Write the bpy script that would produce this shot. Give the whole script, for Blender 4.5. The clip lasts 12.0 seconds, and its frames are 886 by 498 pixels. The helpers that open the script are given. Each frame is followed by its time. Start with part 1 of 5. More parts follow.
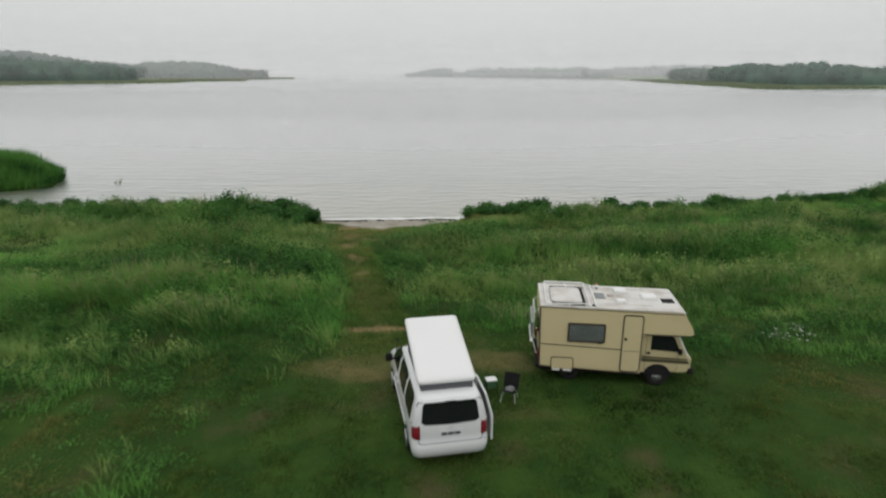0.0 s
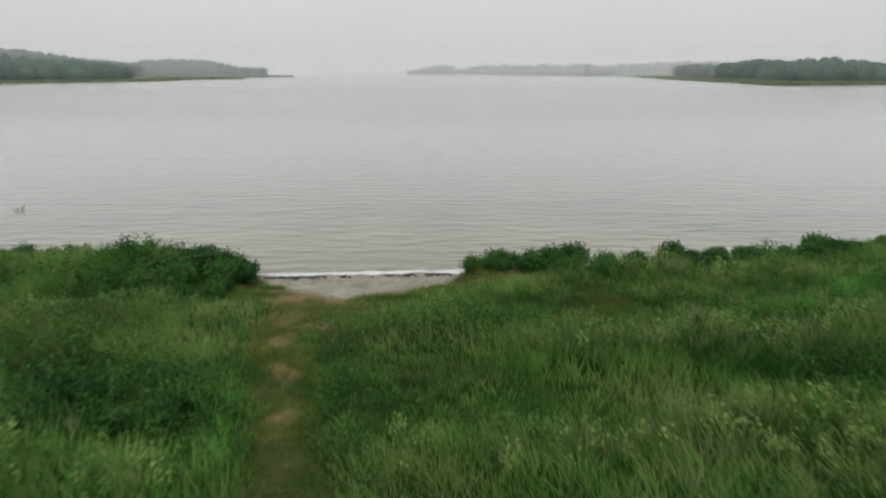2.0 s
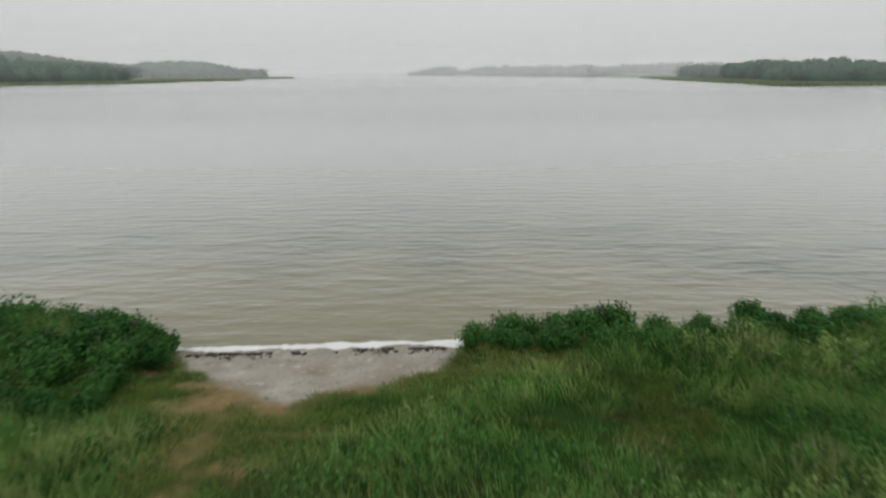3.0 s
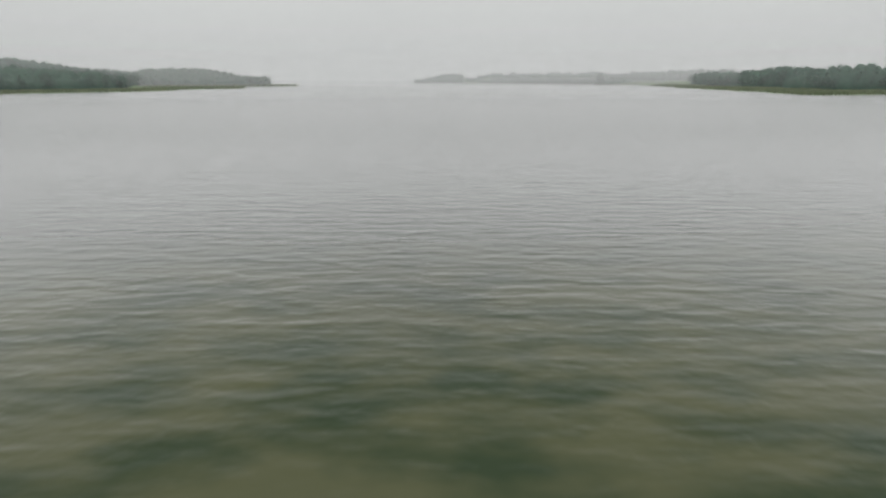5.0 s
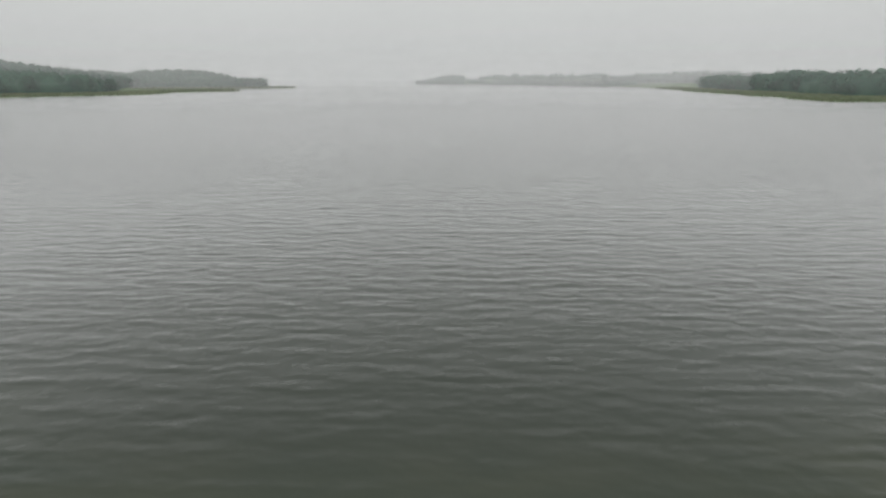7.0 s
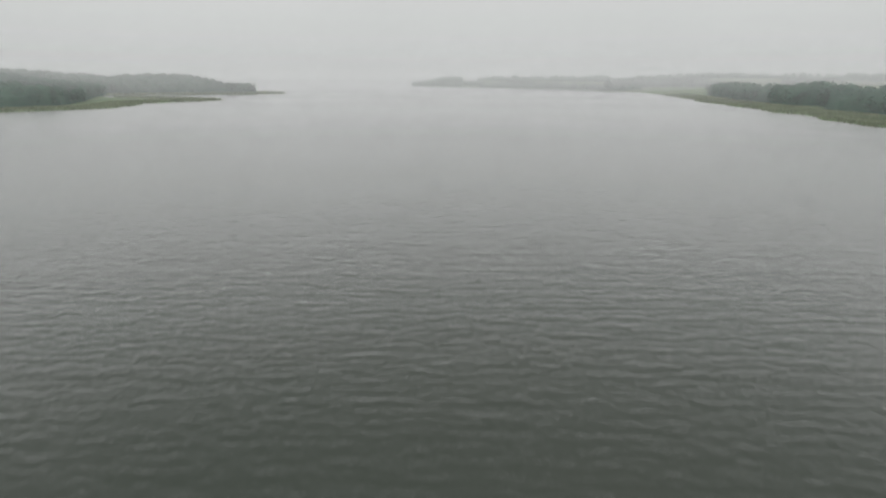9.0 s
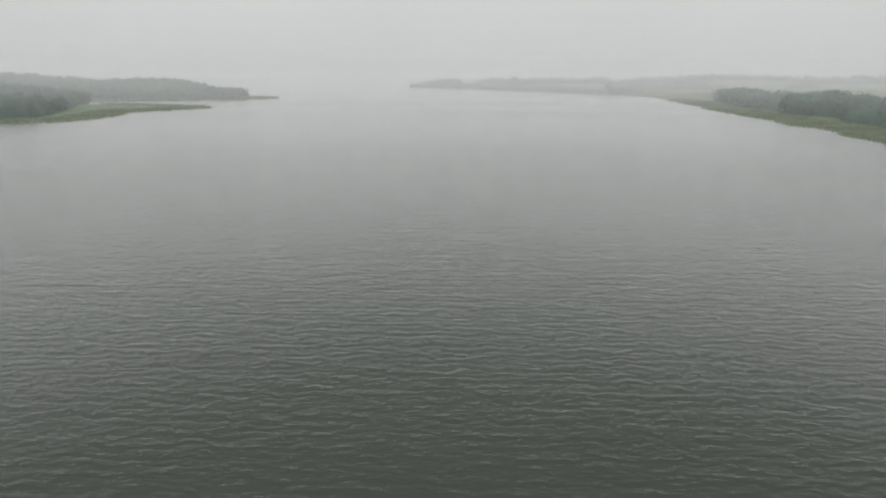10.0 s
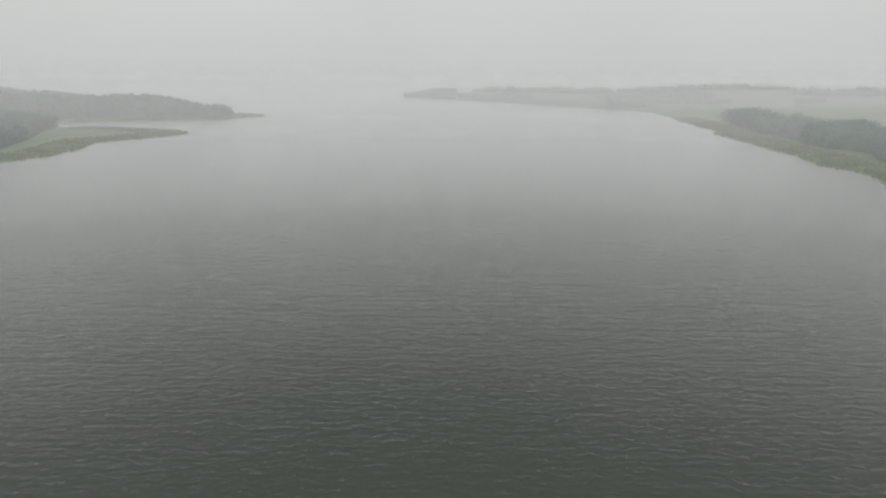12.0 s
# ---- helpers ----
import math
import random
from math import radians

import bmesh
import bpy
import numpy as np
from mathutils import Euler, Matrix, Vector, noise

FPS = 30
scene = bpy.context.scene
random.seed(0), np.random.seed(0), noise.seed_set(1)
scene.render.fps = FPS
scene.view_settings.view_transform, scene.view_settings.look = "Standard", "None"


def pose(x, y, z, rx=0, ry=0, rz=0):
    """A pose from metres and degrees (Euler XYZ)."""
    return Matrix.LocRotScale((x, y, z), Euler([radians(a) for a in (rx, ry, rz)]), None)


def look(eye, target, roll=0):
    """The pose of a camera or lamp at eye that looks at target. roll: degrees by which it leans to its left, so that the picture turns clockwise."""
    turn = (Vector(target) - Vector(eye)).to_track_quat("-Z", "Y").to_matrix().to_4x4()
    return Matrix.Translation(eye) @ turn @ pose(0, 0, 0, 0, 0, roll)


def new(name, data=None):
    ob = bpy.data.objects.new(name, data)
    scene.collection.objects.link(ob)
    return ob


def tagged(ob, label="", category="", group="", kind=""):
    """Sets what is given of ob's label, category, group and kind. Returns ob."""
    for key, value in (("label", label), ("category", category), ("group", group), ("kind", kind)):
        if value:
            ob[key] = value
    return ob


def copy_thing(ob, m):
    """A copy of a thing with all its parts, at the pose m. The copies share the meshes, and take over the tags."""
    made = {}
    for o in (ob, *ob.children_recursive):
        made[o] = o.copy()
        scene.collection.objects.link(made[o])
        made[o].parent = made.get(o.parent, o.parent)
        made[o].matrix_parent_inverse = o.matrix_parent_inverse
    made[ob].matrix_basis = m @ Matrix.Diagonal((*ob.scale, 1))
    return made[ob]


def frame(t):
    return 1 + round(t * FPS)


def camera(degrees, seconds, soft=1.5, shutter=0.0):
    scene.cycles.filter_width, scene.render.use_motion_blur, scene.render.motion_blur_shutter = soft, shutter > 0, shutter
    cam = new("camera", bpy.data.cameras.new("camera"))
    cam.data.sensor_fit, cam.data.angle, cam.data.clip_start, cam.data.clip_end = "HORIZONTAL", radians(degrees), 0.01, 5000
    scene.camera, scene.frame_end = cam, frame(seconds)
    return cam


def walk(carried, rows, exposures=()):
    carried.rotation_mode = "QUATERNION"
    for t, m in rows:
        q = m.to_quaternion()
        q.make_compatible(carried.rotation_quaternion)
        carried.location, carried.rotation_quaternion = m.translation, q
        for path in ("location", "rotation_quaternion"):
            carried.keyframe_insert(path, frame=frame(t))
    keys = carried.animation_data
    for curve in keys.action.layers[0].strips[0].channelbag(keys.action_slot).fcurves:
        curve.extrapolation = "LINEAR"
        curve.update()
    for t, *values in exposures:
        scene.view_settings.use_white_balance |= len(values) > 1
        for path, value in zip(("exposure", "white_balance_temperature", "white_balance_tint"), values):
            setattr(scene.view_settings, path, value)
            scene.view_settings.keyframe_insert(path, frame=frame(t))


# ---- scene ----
cam = camera(73.0, 12.0, soft=2.2, shutter=0.5)

# seconds, x, y, z, yaw, pitch, roll
PATH = [
    (0.0, 0.00, 0.00, 9.85, -0.07, -16.35, 0.25),
    (0.5, 0.08, 2.64, 9.82, -0.04, -16.41, 0.30),
    (1.0, 0.23, 5.72, 9.79, 0.03, -16.51, 0.28),
    (1.5, 0.39, 9.20, 9.72, 0.12, -16.60, 0.18),
    (2.0, 0.53, 12.85, 9.66, 0.18, -16.58, 0.05),
    (2.5, 0.71, 16.96, 9.58, 0.27, -16.55, -0.08),
    (3.0, 0.89, 21.25, 9.52, 0.36, -16.47, -0.08),
    (3.5, 1.07, 25.65, 9.53, 0.50, -16.31, 0.05),
    (3.7, 1.14, 27.45, 9.54, 0.56, -16.24, 0.08),
    (4.5, 1.40, 38.00, 9.60, 0.85, -15.95, 0.00),
    (5.3, 1.70, 49.80, 9.80, 1.08, -15.75, -0.05),
    (5.5, 1.72, 52.10, 9.92, 1.08, -15.70, -0.03),
    (6.0, 1.78, 57.40, 10.40, 1.02, -15.66, 0.00),
    (6.5, 1.95, 62.40, 11.30, 1.05, -15.72, 0.02),
    (7.0, 2.40, 67.90, 12.45, 1.15, -15.80, 0.05),
    (7.2, 2.60, 70.60, 13.00, 1.15, -15.83, 0.08),
    (8.0, 3.30, 89.50, 17.60, 1.08, -15.95, 0.15),
    (8.8, 3.85, 110.3, 22.90, 0.98, -16.05, 0.22),
    (9.0, 3.90, 114.6, 24.50, 0.95, -16.10, 0.24),
    (9.1, 3.90, 118.15, 25.64, 0.92, -16.12, 0.25),
    (9.2, 3.90, 121.70, 26.78, 0.89, -16.15, 0.26),
    (9.3, 3.89, 125.25, 27.92, 0.87, -16.18, 0.27),
    (9.4, 3.88, 128.80, 29.06, 0.84, -16.20, 0.28),
    (9.5, 3.88, 132.30, 30.20, 0.81, -16.22, 0.29),
    (10.0, 3.85, 139.8, 33.00, 0.80, -16.28, 0.28),
    (10.5, 3.83, 145.5, 34.90, 0.78, -16.26, 0.29),
    (11.0, 3.90, 157.00, 40.20, 0.74, -16.20, 0.33),
    (11.1, 3.87, 160.12, 42.44, 0.69, -16.20, 0.34),
    (11.2, 3.84, 163.24, 44.68, 0.64, -16.20, 0.35),
    (11.3, 3.80, 166.36, 46.92, 0.60, -16.20, 0.36),
    (11.4, 3.77, 169.48, 49.16, 0.55, -16.20, 0.37),
    (11.5, 3.74, 172.60, 51.40, 0.50, -16.20, 0.38),
    (11.6, 3.67, 175.74, 51.80, 0.46, -16.20, 0.38),
    (11.7, 3.60, 178.88, 52.15, 0.42, -16.20, 0.39),
    (11.8, 3.54, 182.02, 52.45, 0.39, -16.20, 0.39),
    (11.9, 3.47, 185.16, 52.67, 0.35, -16.20, 0.40),
    (12.0, 3.40, 188.3, 52.80, 0.31, -16.19, 0.40),
]
walk(cam, [(t, pose(x, y, z, 90 + pitch, 0, yaw) @ pose(0, 0, 0, 0, 0, roll)) for t, x, y, z, yaw, pitch, roll in PATH],
     exposures=[(0.0, 0.11), (1.5, 0.09), (2.5, 0.06), (3.5, 0.01), (5.5, -0.05), (7.0, -0.06), (9.0, -0.01), (10.5, -0.02), (12.0, -0.05)])

# ---- sky: an overcast, misty day ----
SUN_ELEVATION, SUN_TURN = radians(52), radians(200)
world = bpy.data.worlds.new("overcast")
scene.world = world
world.use_nodes = True
wn, wl = world.node_tree.nodes, world.node_tree.links
wn.clear()
w_out = wn.new("ShaderNodeOutputWorld")
w_bg = wn.new("ShaderNodeBackground")
w_sky = wn.new("ShaderNodeTexSky")
w_sky.sky_type = "NISHITA"
w_sky.sun_disc = False
w_sky.sun_elevation, w_sky.sun_rotation = SUN_ELEVATION, SUN_TURN
w_sky.dust_density = 6.0
w_grey = wn.new("ShaderNodeHueSaturation")
w_grey.inputs["Saturation"].default_value = 0.05
w_grey.inputs["Value"].default_value = 0.08
w_geo = wn.new("ShaderNodeTexCoord")
w_sep = wn.new("ShaderNodeSeparateXYZ")
w_ramp = wn.new("ShaderNodeValToRGB")
w_ramp.color_ramp.elements[0].position, w_ramp.color_ramp.elements[0].color = 0.0, (0.635, 0.655, 0.645, 1)
w_ramp.color_ramp.elements[1].position, w_ramp.color_ramp.elements[1].color = 1.0, (1.12, 1.13, 1.13, 1)
w_el = w_ramp.color_ramp.elements.new(0.13)
w_el.color = (0.69, 0.705, 0.70, 1)
w_el = w_ramp.color_ramp.elements.new(0.36)
w_el.color = (0.92, 0.93, 0.925, 1)
w_noise = wn.new("ShaderNodeTexNoise")
w_noise.inputs["Scale"].default_value = 3.0
w_noise.inputs["Detail"].default_value = 3.0
w_cl = wn.new("ShaderNodeMapRange")
w_cl.inputs["To Min"].default_value, w_cl.inputs["To Max"].default_value = 0.94, 1.06
w_mul = wn.new("ShaderNodeVectorMath")
w_mul.operation = "SCALE"
w_mix = wn.new("ShaderNodeMix")
w_mix.data_type = "RGBA"
w_mix.inputs["Factor"].default_value = 0.9
wl.new(w_geo.outputs["Generated"], w_sep.inputs[0])
wl.new(w_sep.outputs["Z"], w_ramp.inputs["Fac"])
wl.new(w_geo.outputs["Generated"], w_noise.inputs["Vector"])
wl.new(w_noise.outputs["Fac"], w_cl.inputs["Value"])
wl.new(w_ramp.outputs["Color"], w_mul.inputs[0])
wl.new(w_cl.outputs["Result"], w_mul.inputs["Scale"])
wl.new(w_sky.outputs["Color"], w_grey.inputs["Color"])
wl.new(w_grey.outputs["Color"], w_mix.inputs["A"])
wl.new(w_mul.outputs["Vector"], w_mix.inputs["B"])
wl.new(w_mix.outputs["Result"], w_bg.inputs["Color"])
wl.new(w_bg.outputs["Background"], w_out.inputs["Surface"])

sun = new("sun", bpy.data.lights.new("sun", "SUN"))
sun.data.energy, sun.data.angle, sun.data.color = 0.4, radians(40), (1.0, 0.985, 0.96)
sun.matrix_world = look((0, -40, 60), (0, 0, 0))
tagged(sun, kind="structure")


# ---- materials ----
def nodes_of(name):
    m = bpy.data.materials.new(name)
    m.use_nodes = True
    n, l = m.node_tree.nodes, m.node_tree.links
    return m, n, l, n["Principled BSDF"]


def mix_colour(n, l, fac, a, b):
    x = n.new("ShaderNodeMix")
    x.data_type = "RGBA"
    if isinstance(fac, float):
        x.inputs["Factor"].default_value = fac
    else:
        l.new(fac, x.inputs["Factor"])
    for key, v in (("A", a), ("B", b)):
        if isinstance(v, tuple):
            x.inputs[key].default_value = (*v, 1)
        else:
            l.new(v, x.inputs[key])
    return x.outputs["Result"]


def noise_of(n, l, scale, detail=4.0, low=0.3, high=0.7, coords="Object", stretch=None):
    """A noise between 0 and 1, in metres of the thing."""
    tc = n.new("ShaderNodeTexCoord")
    src = tc.outputs["Object"]
    if coords == "World":
        src = n.new("ShaderNodeNewGeometry").outputs["Position"]
    if stretch:
        mp = n.new("ShaderNodeMapping")
        mp.inputs["Scale"].default_value = stretch
        l.new(src, mp.inputs["Vector"])
        src = mp.outputs["Vector"]
    t = n.new("ShaderNodeTexNoise")
    t.inputs["Scale"].default_value = scale
    t.inputs["Detail"].default_value = detail
    l.new(src, t.inputs["Vector"])
    r = n.new("ShaderNodeMapRange")
    r.inputs["From Min"].default_value, r.inputs["From Max"].default_value = low, high
    l.new(t.outputs["Fac"], r.inputs["Value"])
    return r.outputs["Result"]


def attribute(n, name):
    a = n.new("ShaderNodeAttribute")
    a.attribute_name = name
    return a.outputs["Fac"]


def bump(n, l, bsdf, height, strength=0.3, distance=0.02):
    b = n.new("ShaderNodeBump")
    b.inputs["Strength"].default_value, b.inputs["Distance"].default_value = strength, distance
    l.new(height, b.inputs["Height"])
    l.new(b.outputs["Normal"], bsdf.inputs["Normal"])
    return b


def plain(name, colour, rough=0.5, metal=0.0, dirt=0.15, dirt_colour=(0.12, 0.11, 0.09), scale=6.0, coat=0.0):
    """A painted or moulded surface with grime at two scales."""
    m, n, l, p = nodes_of(name)
    big = noise_of(n, l, scale * 0.3, 5, 0.45, 0.8)
    fine = noise_of(n, l, scale * 6, 3, 0.3, 0.75)
    k = n.new("ShaderNodeMath")
    k.operation = "MULTIPLY_ADD"
    l.new(big, k.inputs[0])
    k.inputs[1].default_value = dirt
    k2 = n.new("ShaderNodeMath")
    k2.operation = "MULTIPLY"
    l.new(fine, k2.inputs[0])
    k2.inputs[1].default_value = dirt * 0.4
    l.new(k2.outputs[0], k.inputs[2])
    l.new(mix_colour(n, l, k.outputs[0], colour, dirt_colour), p.inputs["Base Color"])
    p.inputs["Roughness"].default_value = rough
    p.inputs["Metallic"].default_value = metal
    p.inputs["Coat Weight"].default_value = coat
    p.inputs["Specular IOR Level"].default_value = 0.15 if rough >= 0.8 else 0.5
    return m


def foliage(name, dark, light, tip=None, scale=0.25, rough=0.65, fine=1.5, leafy=0.35):
    """Leaves or grass: patches in metres, each blade or clump a little different, tips paler."""
    m, n, l, p = nodes_of(name)
    patch_big = noise_of(n, l, scale, 4, 0.40, 0.60, "World", (0.6, 1.0, 1.0))
    patch_fine = noise_of(n, l, fine, 3, 0.3, 0.7, "World")
    isl = n.new("ShaderNodeNewGeometry").outputs["Random Per Island"]
    a = n.new("ShaderNodeMath")
    a.operation = "MULTIPLY_ADD"
    l.new(patch_fine, a.inputs[0])
    a.inputs[1].default_value = 0.35
    l.new(patch_big, a.inputs[2])
    b = n.new("ShaderNodeMath")
    b.operation = "MULTIPLY_ADD"
    l.new(isl, b.inputs[0])
    b.inputs[1].default_value = 0.5
    l.new(a.outputs[0], b.inputs[2])
    c = n.new("ShaderNodeMapRange")
    c.inputs["From Min"].default_value, c.inputs["From Max"].default_value = 0.28, 1.40
    l.new(b.outputs[0], c.inputs["Value"])
    col = mix_colour(n, l, c.outputs["Result"], dark, light)
    if tip:
        dry = noise_of(n, l, 0.20, 4, 0.50, 0.66, "World", (0.6, 1.0, 1.0))
        e = n.new("ShaderNodeMath")
        e.operation = "MULTIPLY"
        t2 = n.new("ShaderNodeMath")
        t2.operation = "POWER"
        l.new(attribute(n, "tip"), t2.inputs[0])
        t2.inputs[1].default_value = 1.3
        l.new(t2.outputs[0], e.inputs[0])
        l.new(dry, e.inputs[1])
        col = mix_colour(n, l, e.outputs[0], col, tip)
    l.new(col, p.inputs["Base Color"])
    p.inputs["Roughness"].default_value = rough
    p.inputs["Specular IOR Level"].default_value = 0.1
    thin = n.new("ShaderNodeBsdfTranslucent")
    l.new(col, thin.inputs["Color"])
    both = n.new("ShaderNodeMixShader")
    both.inputs["Fac"].default_value = leafy
    l.new(p.outputs["BSDF"], both.inputs[1])
    l.new(thin.outputs["BSDF"], both.inputs[2])
    l.new(both.outputs["Shader"], n["Material Output"].inputs["Surface"])
    return m


M_GRASS = foliage("meadow_grass", (0.020, 0.080, 0.019), (0.155, 0.375, 0.076), (0.37, 0.38, 0.155))
M_LAWN = foliage("short_grass", (0.017, 0.045, 0.009), (0.072, 0.112, 0.022), (0.20, 0.18, 0.06), scale=0.5)
M_TROD = foliage("trodden_grass", (0.066, 0.130, 0.027), (0.170, 0.228, 0.058), (0.25, 0.24, 0.085), scale=0.7)
M_SHRUB = foliage("shrub_leaves", (0.020, 0.076, 0.018), (0.062, 0.168, 0.037), scale=0.6)
M_WEED = foliage("nettle_leaves", (0.021, 0.074, 0.018), (0.088, 0.200, 0.046), scale=0.6)
M_RUSH = foliage("rushes", (0.020, 0.076, 0.018), (0.100, 0.245, 0.050), scale=0.5)
M_HERB = foliage("pale_herbs", (0.082, 0.185, 0.043), (0.255, 0.345, 0.108), scale=0.5)
M_STRAW = foliage("seed_heads", (0.17, 0.20, 0.085), (0.31, 0.325, 0.155), scale=0.6)
M_FLOWER = foliage("white_blossom", (0.40, 0.42, 0.36), (0.6, 0.6, 0.55), scale=1.0)
M_BARK = plain("bark", (0.10, 0.08, 0.06), 0.9)
M_WOOD_NEAR = foliage("wood_foliage", (0.028, 0.086, 0.056), (0.052, 0.130, 0.080), scale=0.04, fine=0.15, leafy=0.4)
M_WOOD_PALE = foliage("willow_foliage", (0.026, 0.078, 0.046), (0.050, 0.118, 0.068), scale=0.03, fine=0.12, leafy=0.4)
M_REED = foliage("reeds", (0.150, 0.195, 0.105), (0.245, 0.280, 0.165), scale=0.08, fine=0.6, leafy=0.5)

# soil, grass sod, sand
M_GROUND, n, l, p = nodes_of("ground_soil")
sod = mix_colour(n, l, noise_of(n, l, 0.9, 5, 0.35, 0.7, "World"), (0.016, 0.044, 0.008), (0.036, 0.070, 0.012))
sod = mix_colour(n, l, noise_of(n, l, 0.16, 4, 0.42, 0.62, "World"), sod, (0.021, 0.048, 0.009))
sod = mix_colour(n, l, noise_of(n, l, 0.42, 5, 0.57, 0.75, "World"), sod, (0.062, 0.056, 0.024))
soil = mix_colour(n, l, noise_of(n, l, 2.5, 6, 0.3, 0.7, "World"), (0.125, 0.094, 0.043), (0.225, 0.160, 0.080))
sand = mix_colour(n, l, noise_of(n, l, 1.1, 6, 0.35, 0.7, "World"), (0.235, 0.218, 0.178), (0.35, 0.328, 0.285))
sand = mix_colour(n, l, noise_of(n, l, 9.0, 4, 0.56, 0.72, "World"), sand, (0.16, 0.14, 0.11))
sand = mix_colour(n, l, noise_of(n, l, 0.55, 5, 0.50, 0.72, "World"), sand, (0.175, 0.150, 0.108))
sand = mix_colour(n, l, noise_of(n, l, 2.6, 5, 0.60, 0.72, "World"), sand, (0.385, 0.365, 0.325))
col = mix_colour(n, l, attribute(n, "bare"), sod, soil)
col = mix_colour(n, l, attribute(n, "sand"), col, sand)
l.new(col, p.inputs["Base Color"])
p.inputs["Roughness"].default_value = 0.95
p.inputs["Specular IOR Level"].default_value = 0.08
bump(n, l, p, noise_of(n, l, 14.0, 5, 0.2, 0.8, "World"), 0.6, 0.05)

M_FARLAND, n, l, p = nodes_of("far_meadow")
field = mix_colour(n, l, noise_of(n, l, 0.03, 5, 0.35, 0.65, "World"), (0.105, 0.140, 0.075), (0.150, 0.172, 0.100))
field = mix_colour(n, l, noise_of(n, l, 0.006, 3, 0.45, 0.55, "World"), field, (0.120, 0.180, 0.085))
l.new(field, p.inputs["Base Color"])
p.inputs["Roughness"].default_value = 0.95
p.inputs["Specular IOR Level"].default_value = 0.1

# imitated haze: a pale see-through sheet, its alpha graded by height, thicker aloft
def haze_sheet_material(name, foot, thin, thick, top):
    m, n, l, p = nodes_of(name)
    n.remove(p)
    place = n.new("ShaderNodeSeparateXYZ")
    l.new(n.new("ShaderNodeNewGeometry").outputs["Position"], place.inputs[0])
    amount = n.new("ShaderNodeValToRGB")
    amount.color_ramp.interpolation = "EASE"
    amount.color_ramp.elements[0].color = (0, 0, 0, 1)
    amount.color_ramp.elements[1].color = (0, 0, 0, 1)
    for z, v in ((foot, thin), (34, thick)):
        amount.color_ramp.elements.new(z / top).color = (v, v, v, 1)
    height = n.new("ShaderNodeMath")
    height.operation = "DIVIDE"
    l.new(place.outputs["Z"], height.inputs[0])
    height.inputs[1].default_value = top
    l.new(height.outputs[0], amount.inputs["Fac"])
    sheet_diffuse, veil = n.new("ShaderNodeBsdfDiffuse"), n.new("ShaderNodeMixShader")
    sheet_diffuse.inputs["Color"].default_value = (0.58, 0.585, 0.585, 1)
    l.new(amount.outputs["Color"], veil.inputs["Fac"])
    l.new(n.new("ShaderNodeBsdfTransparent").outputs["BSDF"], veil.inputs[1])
    l.new(sheet_diffuse.outputs["BSDF"], veil.inputs[2])
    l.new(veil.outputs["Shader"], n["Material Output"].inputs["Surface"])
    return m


# lake water: murky body over sand and weed near the shore, ripples in the surface
M_WATER, n, l, p = nodes_of("lake_water")
weed = noise_of(n, l, 0.34, 5, 0.41, 0.64, "World", (0.6, 1.0, 1.0))
shallow = mix_colour(n, l, weed, (0.084, 0.090, 0.045), (0.028, 0.046, 0.020))
shelf = mix_colour(n, l, attribute(n, "weedy"), (0.160, 0.154, 0.096), shallow)
deep = mix_colour(n, l, noise_of(n, l, 0.02, 3, 0.3, 0.7, "World"), (0.043, 0.052, 0.042), (0.052, 0.059, 0.049))
body = mix_colour(n, l, attribute(n, "depth"), shelf, deep)
chop = attribute(n, "chop")
ro = n.new("ShaderNodeMapRange")
ro.inputs["To Min"].default_value, ro.inputs["To Max"].default_value = 0.30, 0.17
l.new(chop, ro.inputs["Value"])
murk = n.new("ShaderNodeBsdfDiffuse")
l.new(body, murk.inputs["Color"])
gloss = n.new("ShaderNodeBsdfGlossy")
l.new(ro.outputs["Result"], gloss.inputs["Roughness"])
fres = n.new("ShaderNodeFresnel")
fres.inputs["IOR"].default_value = 1.333
share = n.new("ShaderNodeValToRGB")
share.color_ramp.elements[0].color = (0, 0, 0, 1)
share.color_ramp.elements[1].color = (1, 1, 1, 1)
for at, v in ((0.05, 0.025), (0.12, 0.17), (0.24, 0.50), (0.38, 0.74), (0.5, 0.88)):
    share.color_ramp.elements.new(at).color = (v, v, v, 1)
l.new(fres.outputs["Fac"], share.inputs["Fac"])
lake_mix = n.new("ShaderNodeMixShader")
l.new(share.outputs["Color"], lake_mix.inputs["Fac"])
l.new(murk.outputs["BSDF"], lake_mix.inputs[1])
l.new(gloss.outputs["BSDF"], lake_mix.inputs[2])
l.new(lake_mix.outputs["Shader"], n["Material Output"].inputs["Surface"])
rip = noise_of(n, l, 1.5, 2, 0.25, 0.75, "World", (0.55, 1.6, 1.0))
rip2 = noise_of(n, l, 4.2, 2, 0.25, 0.75, "World", (0.6, 1.4, 1.0))
crest = n.new("ShaderNodeMath")
crest.operation = "POWER"
l.new(rip, crest.inputs[0])
crest.inputs[1].default_value = 1.8
add = n.new("ShaderNodeMath")
add.operation = "MULTIPLY_ADD"
l.new(rip2, add.inputs[0])
add.inputs[1].default_value = 0.28
l.new(crest.outputs[0], add.inputs[2])
swell = noise_of(n, l, 1.0, 2, 0.25, 0.75, "World", (0.45, 1.25, 1.0))
add2 = n.new("ShaderNodeMath")
add2.operation = "MULTIPLY_ADD"
l.new(swell, add2.inputs[0])
add2.inputs[1].default_value = 0.9
l.new(add.outputs[0], add2.inputs[2])
broad = noise_of(n, l, 0.42, 3, 0.25, 0.75, "World", (0.42, 1.15, 1.0))
add3 = n.new("ShaderNodeMath")
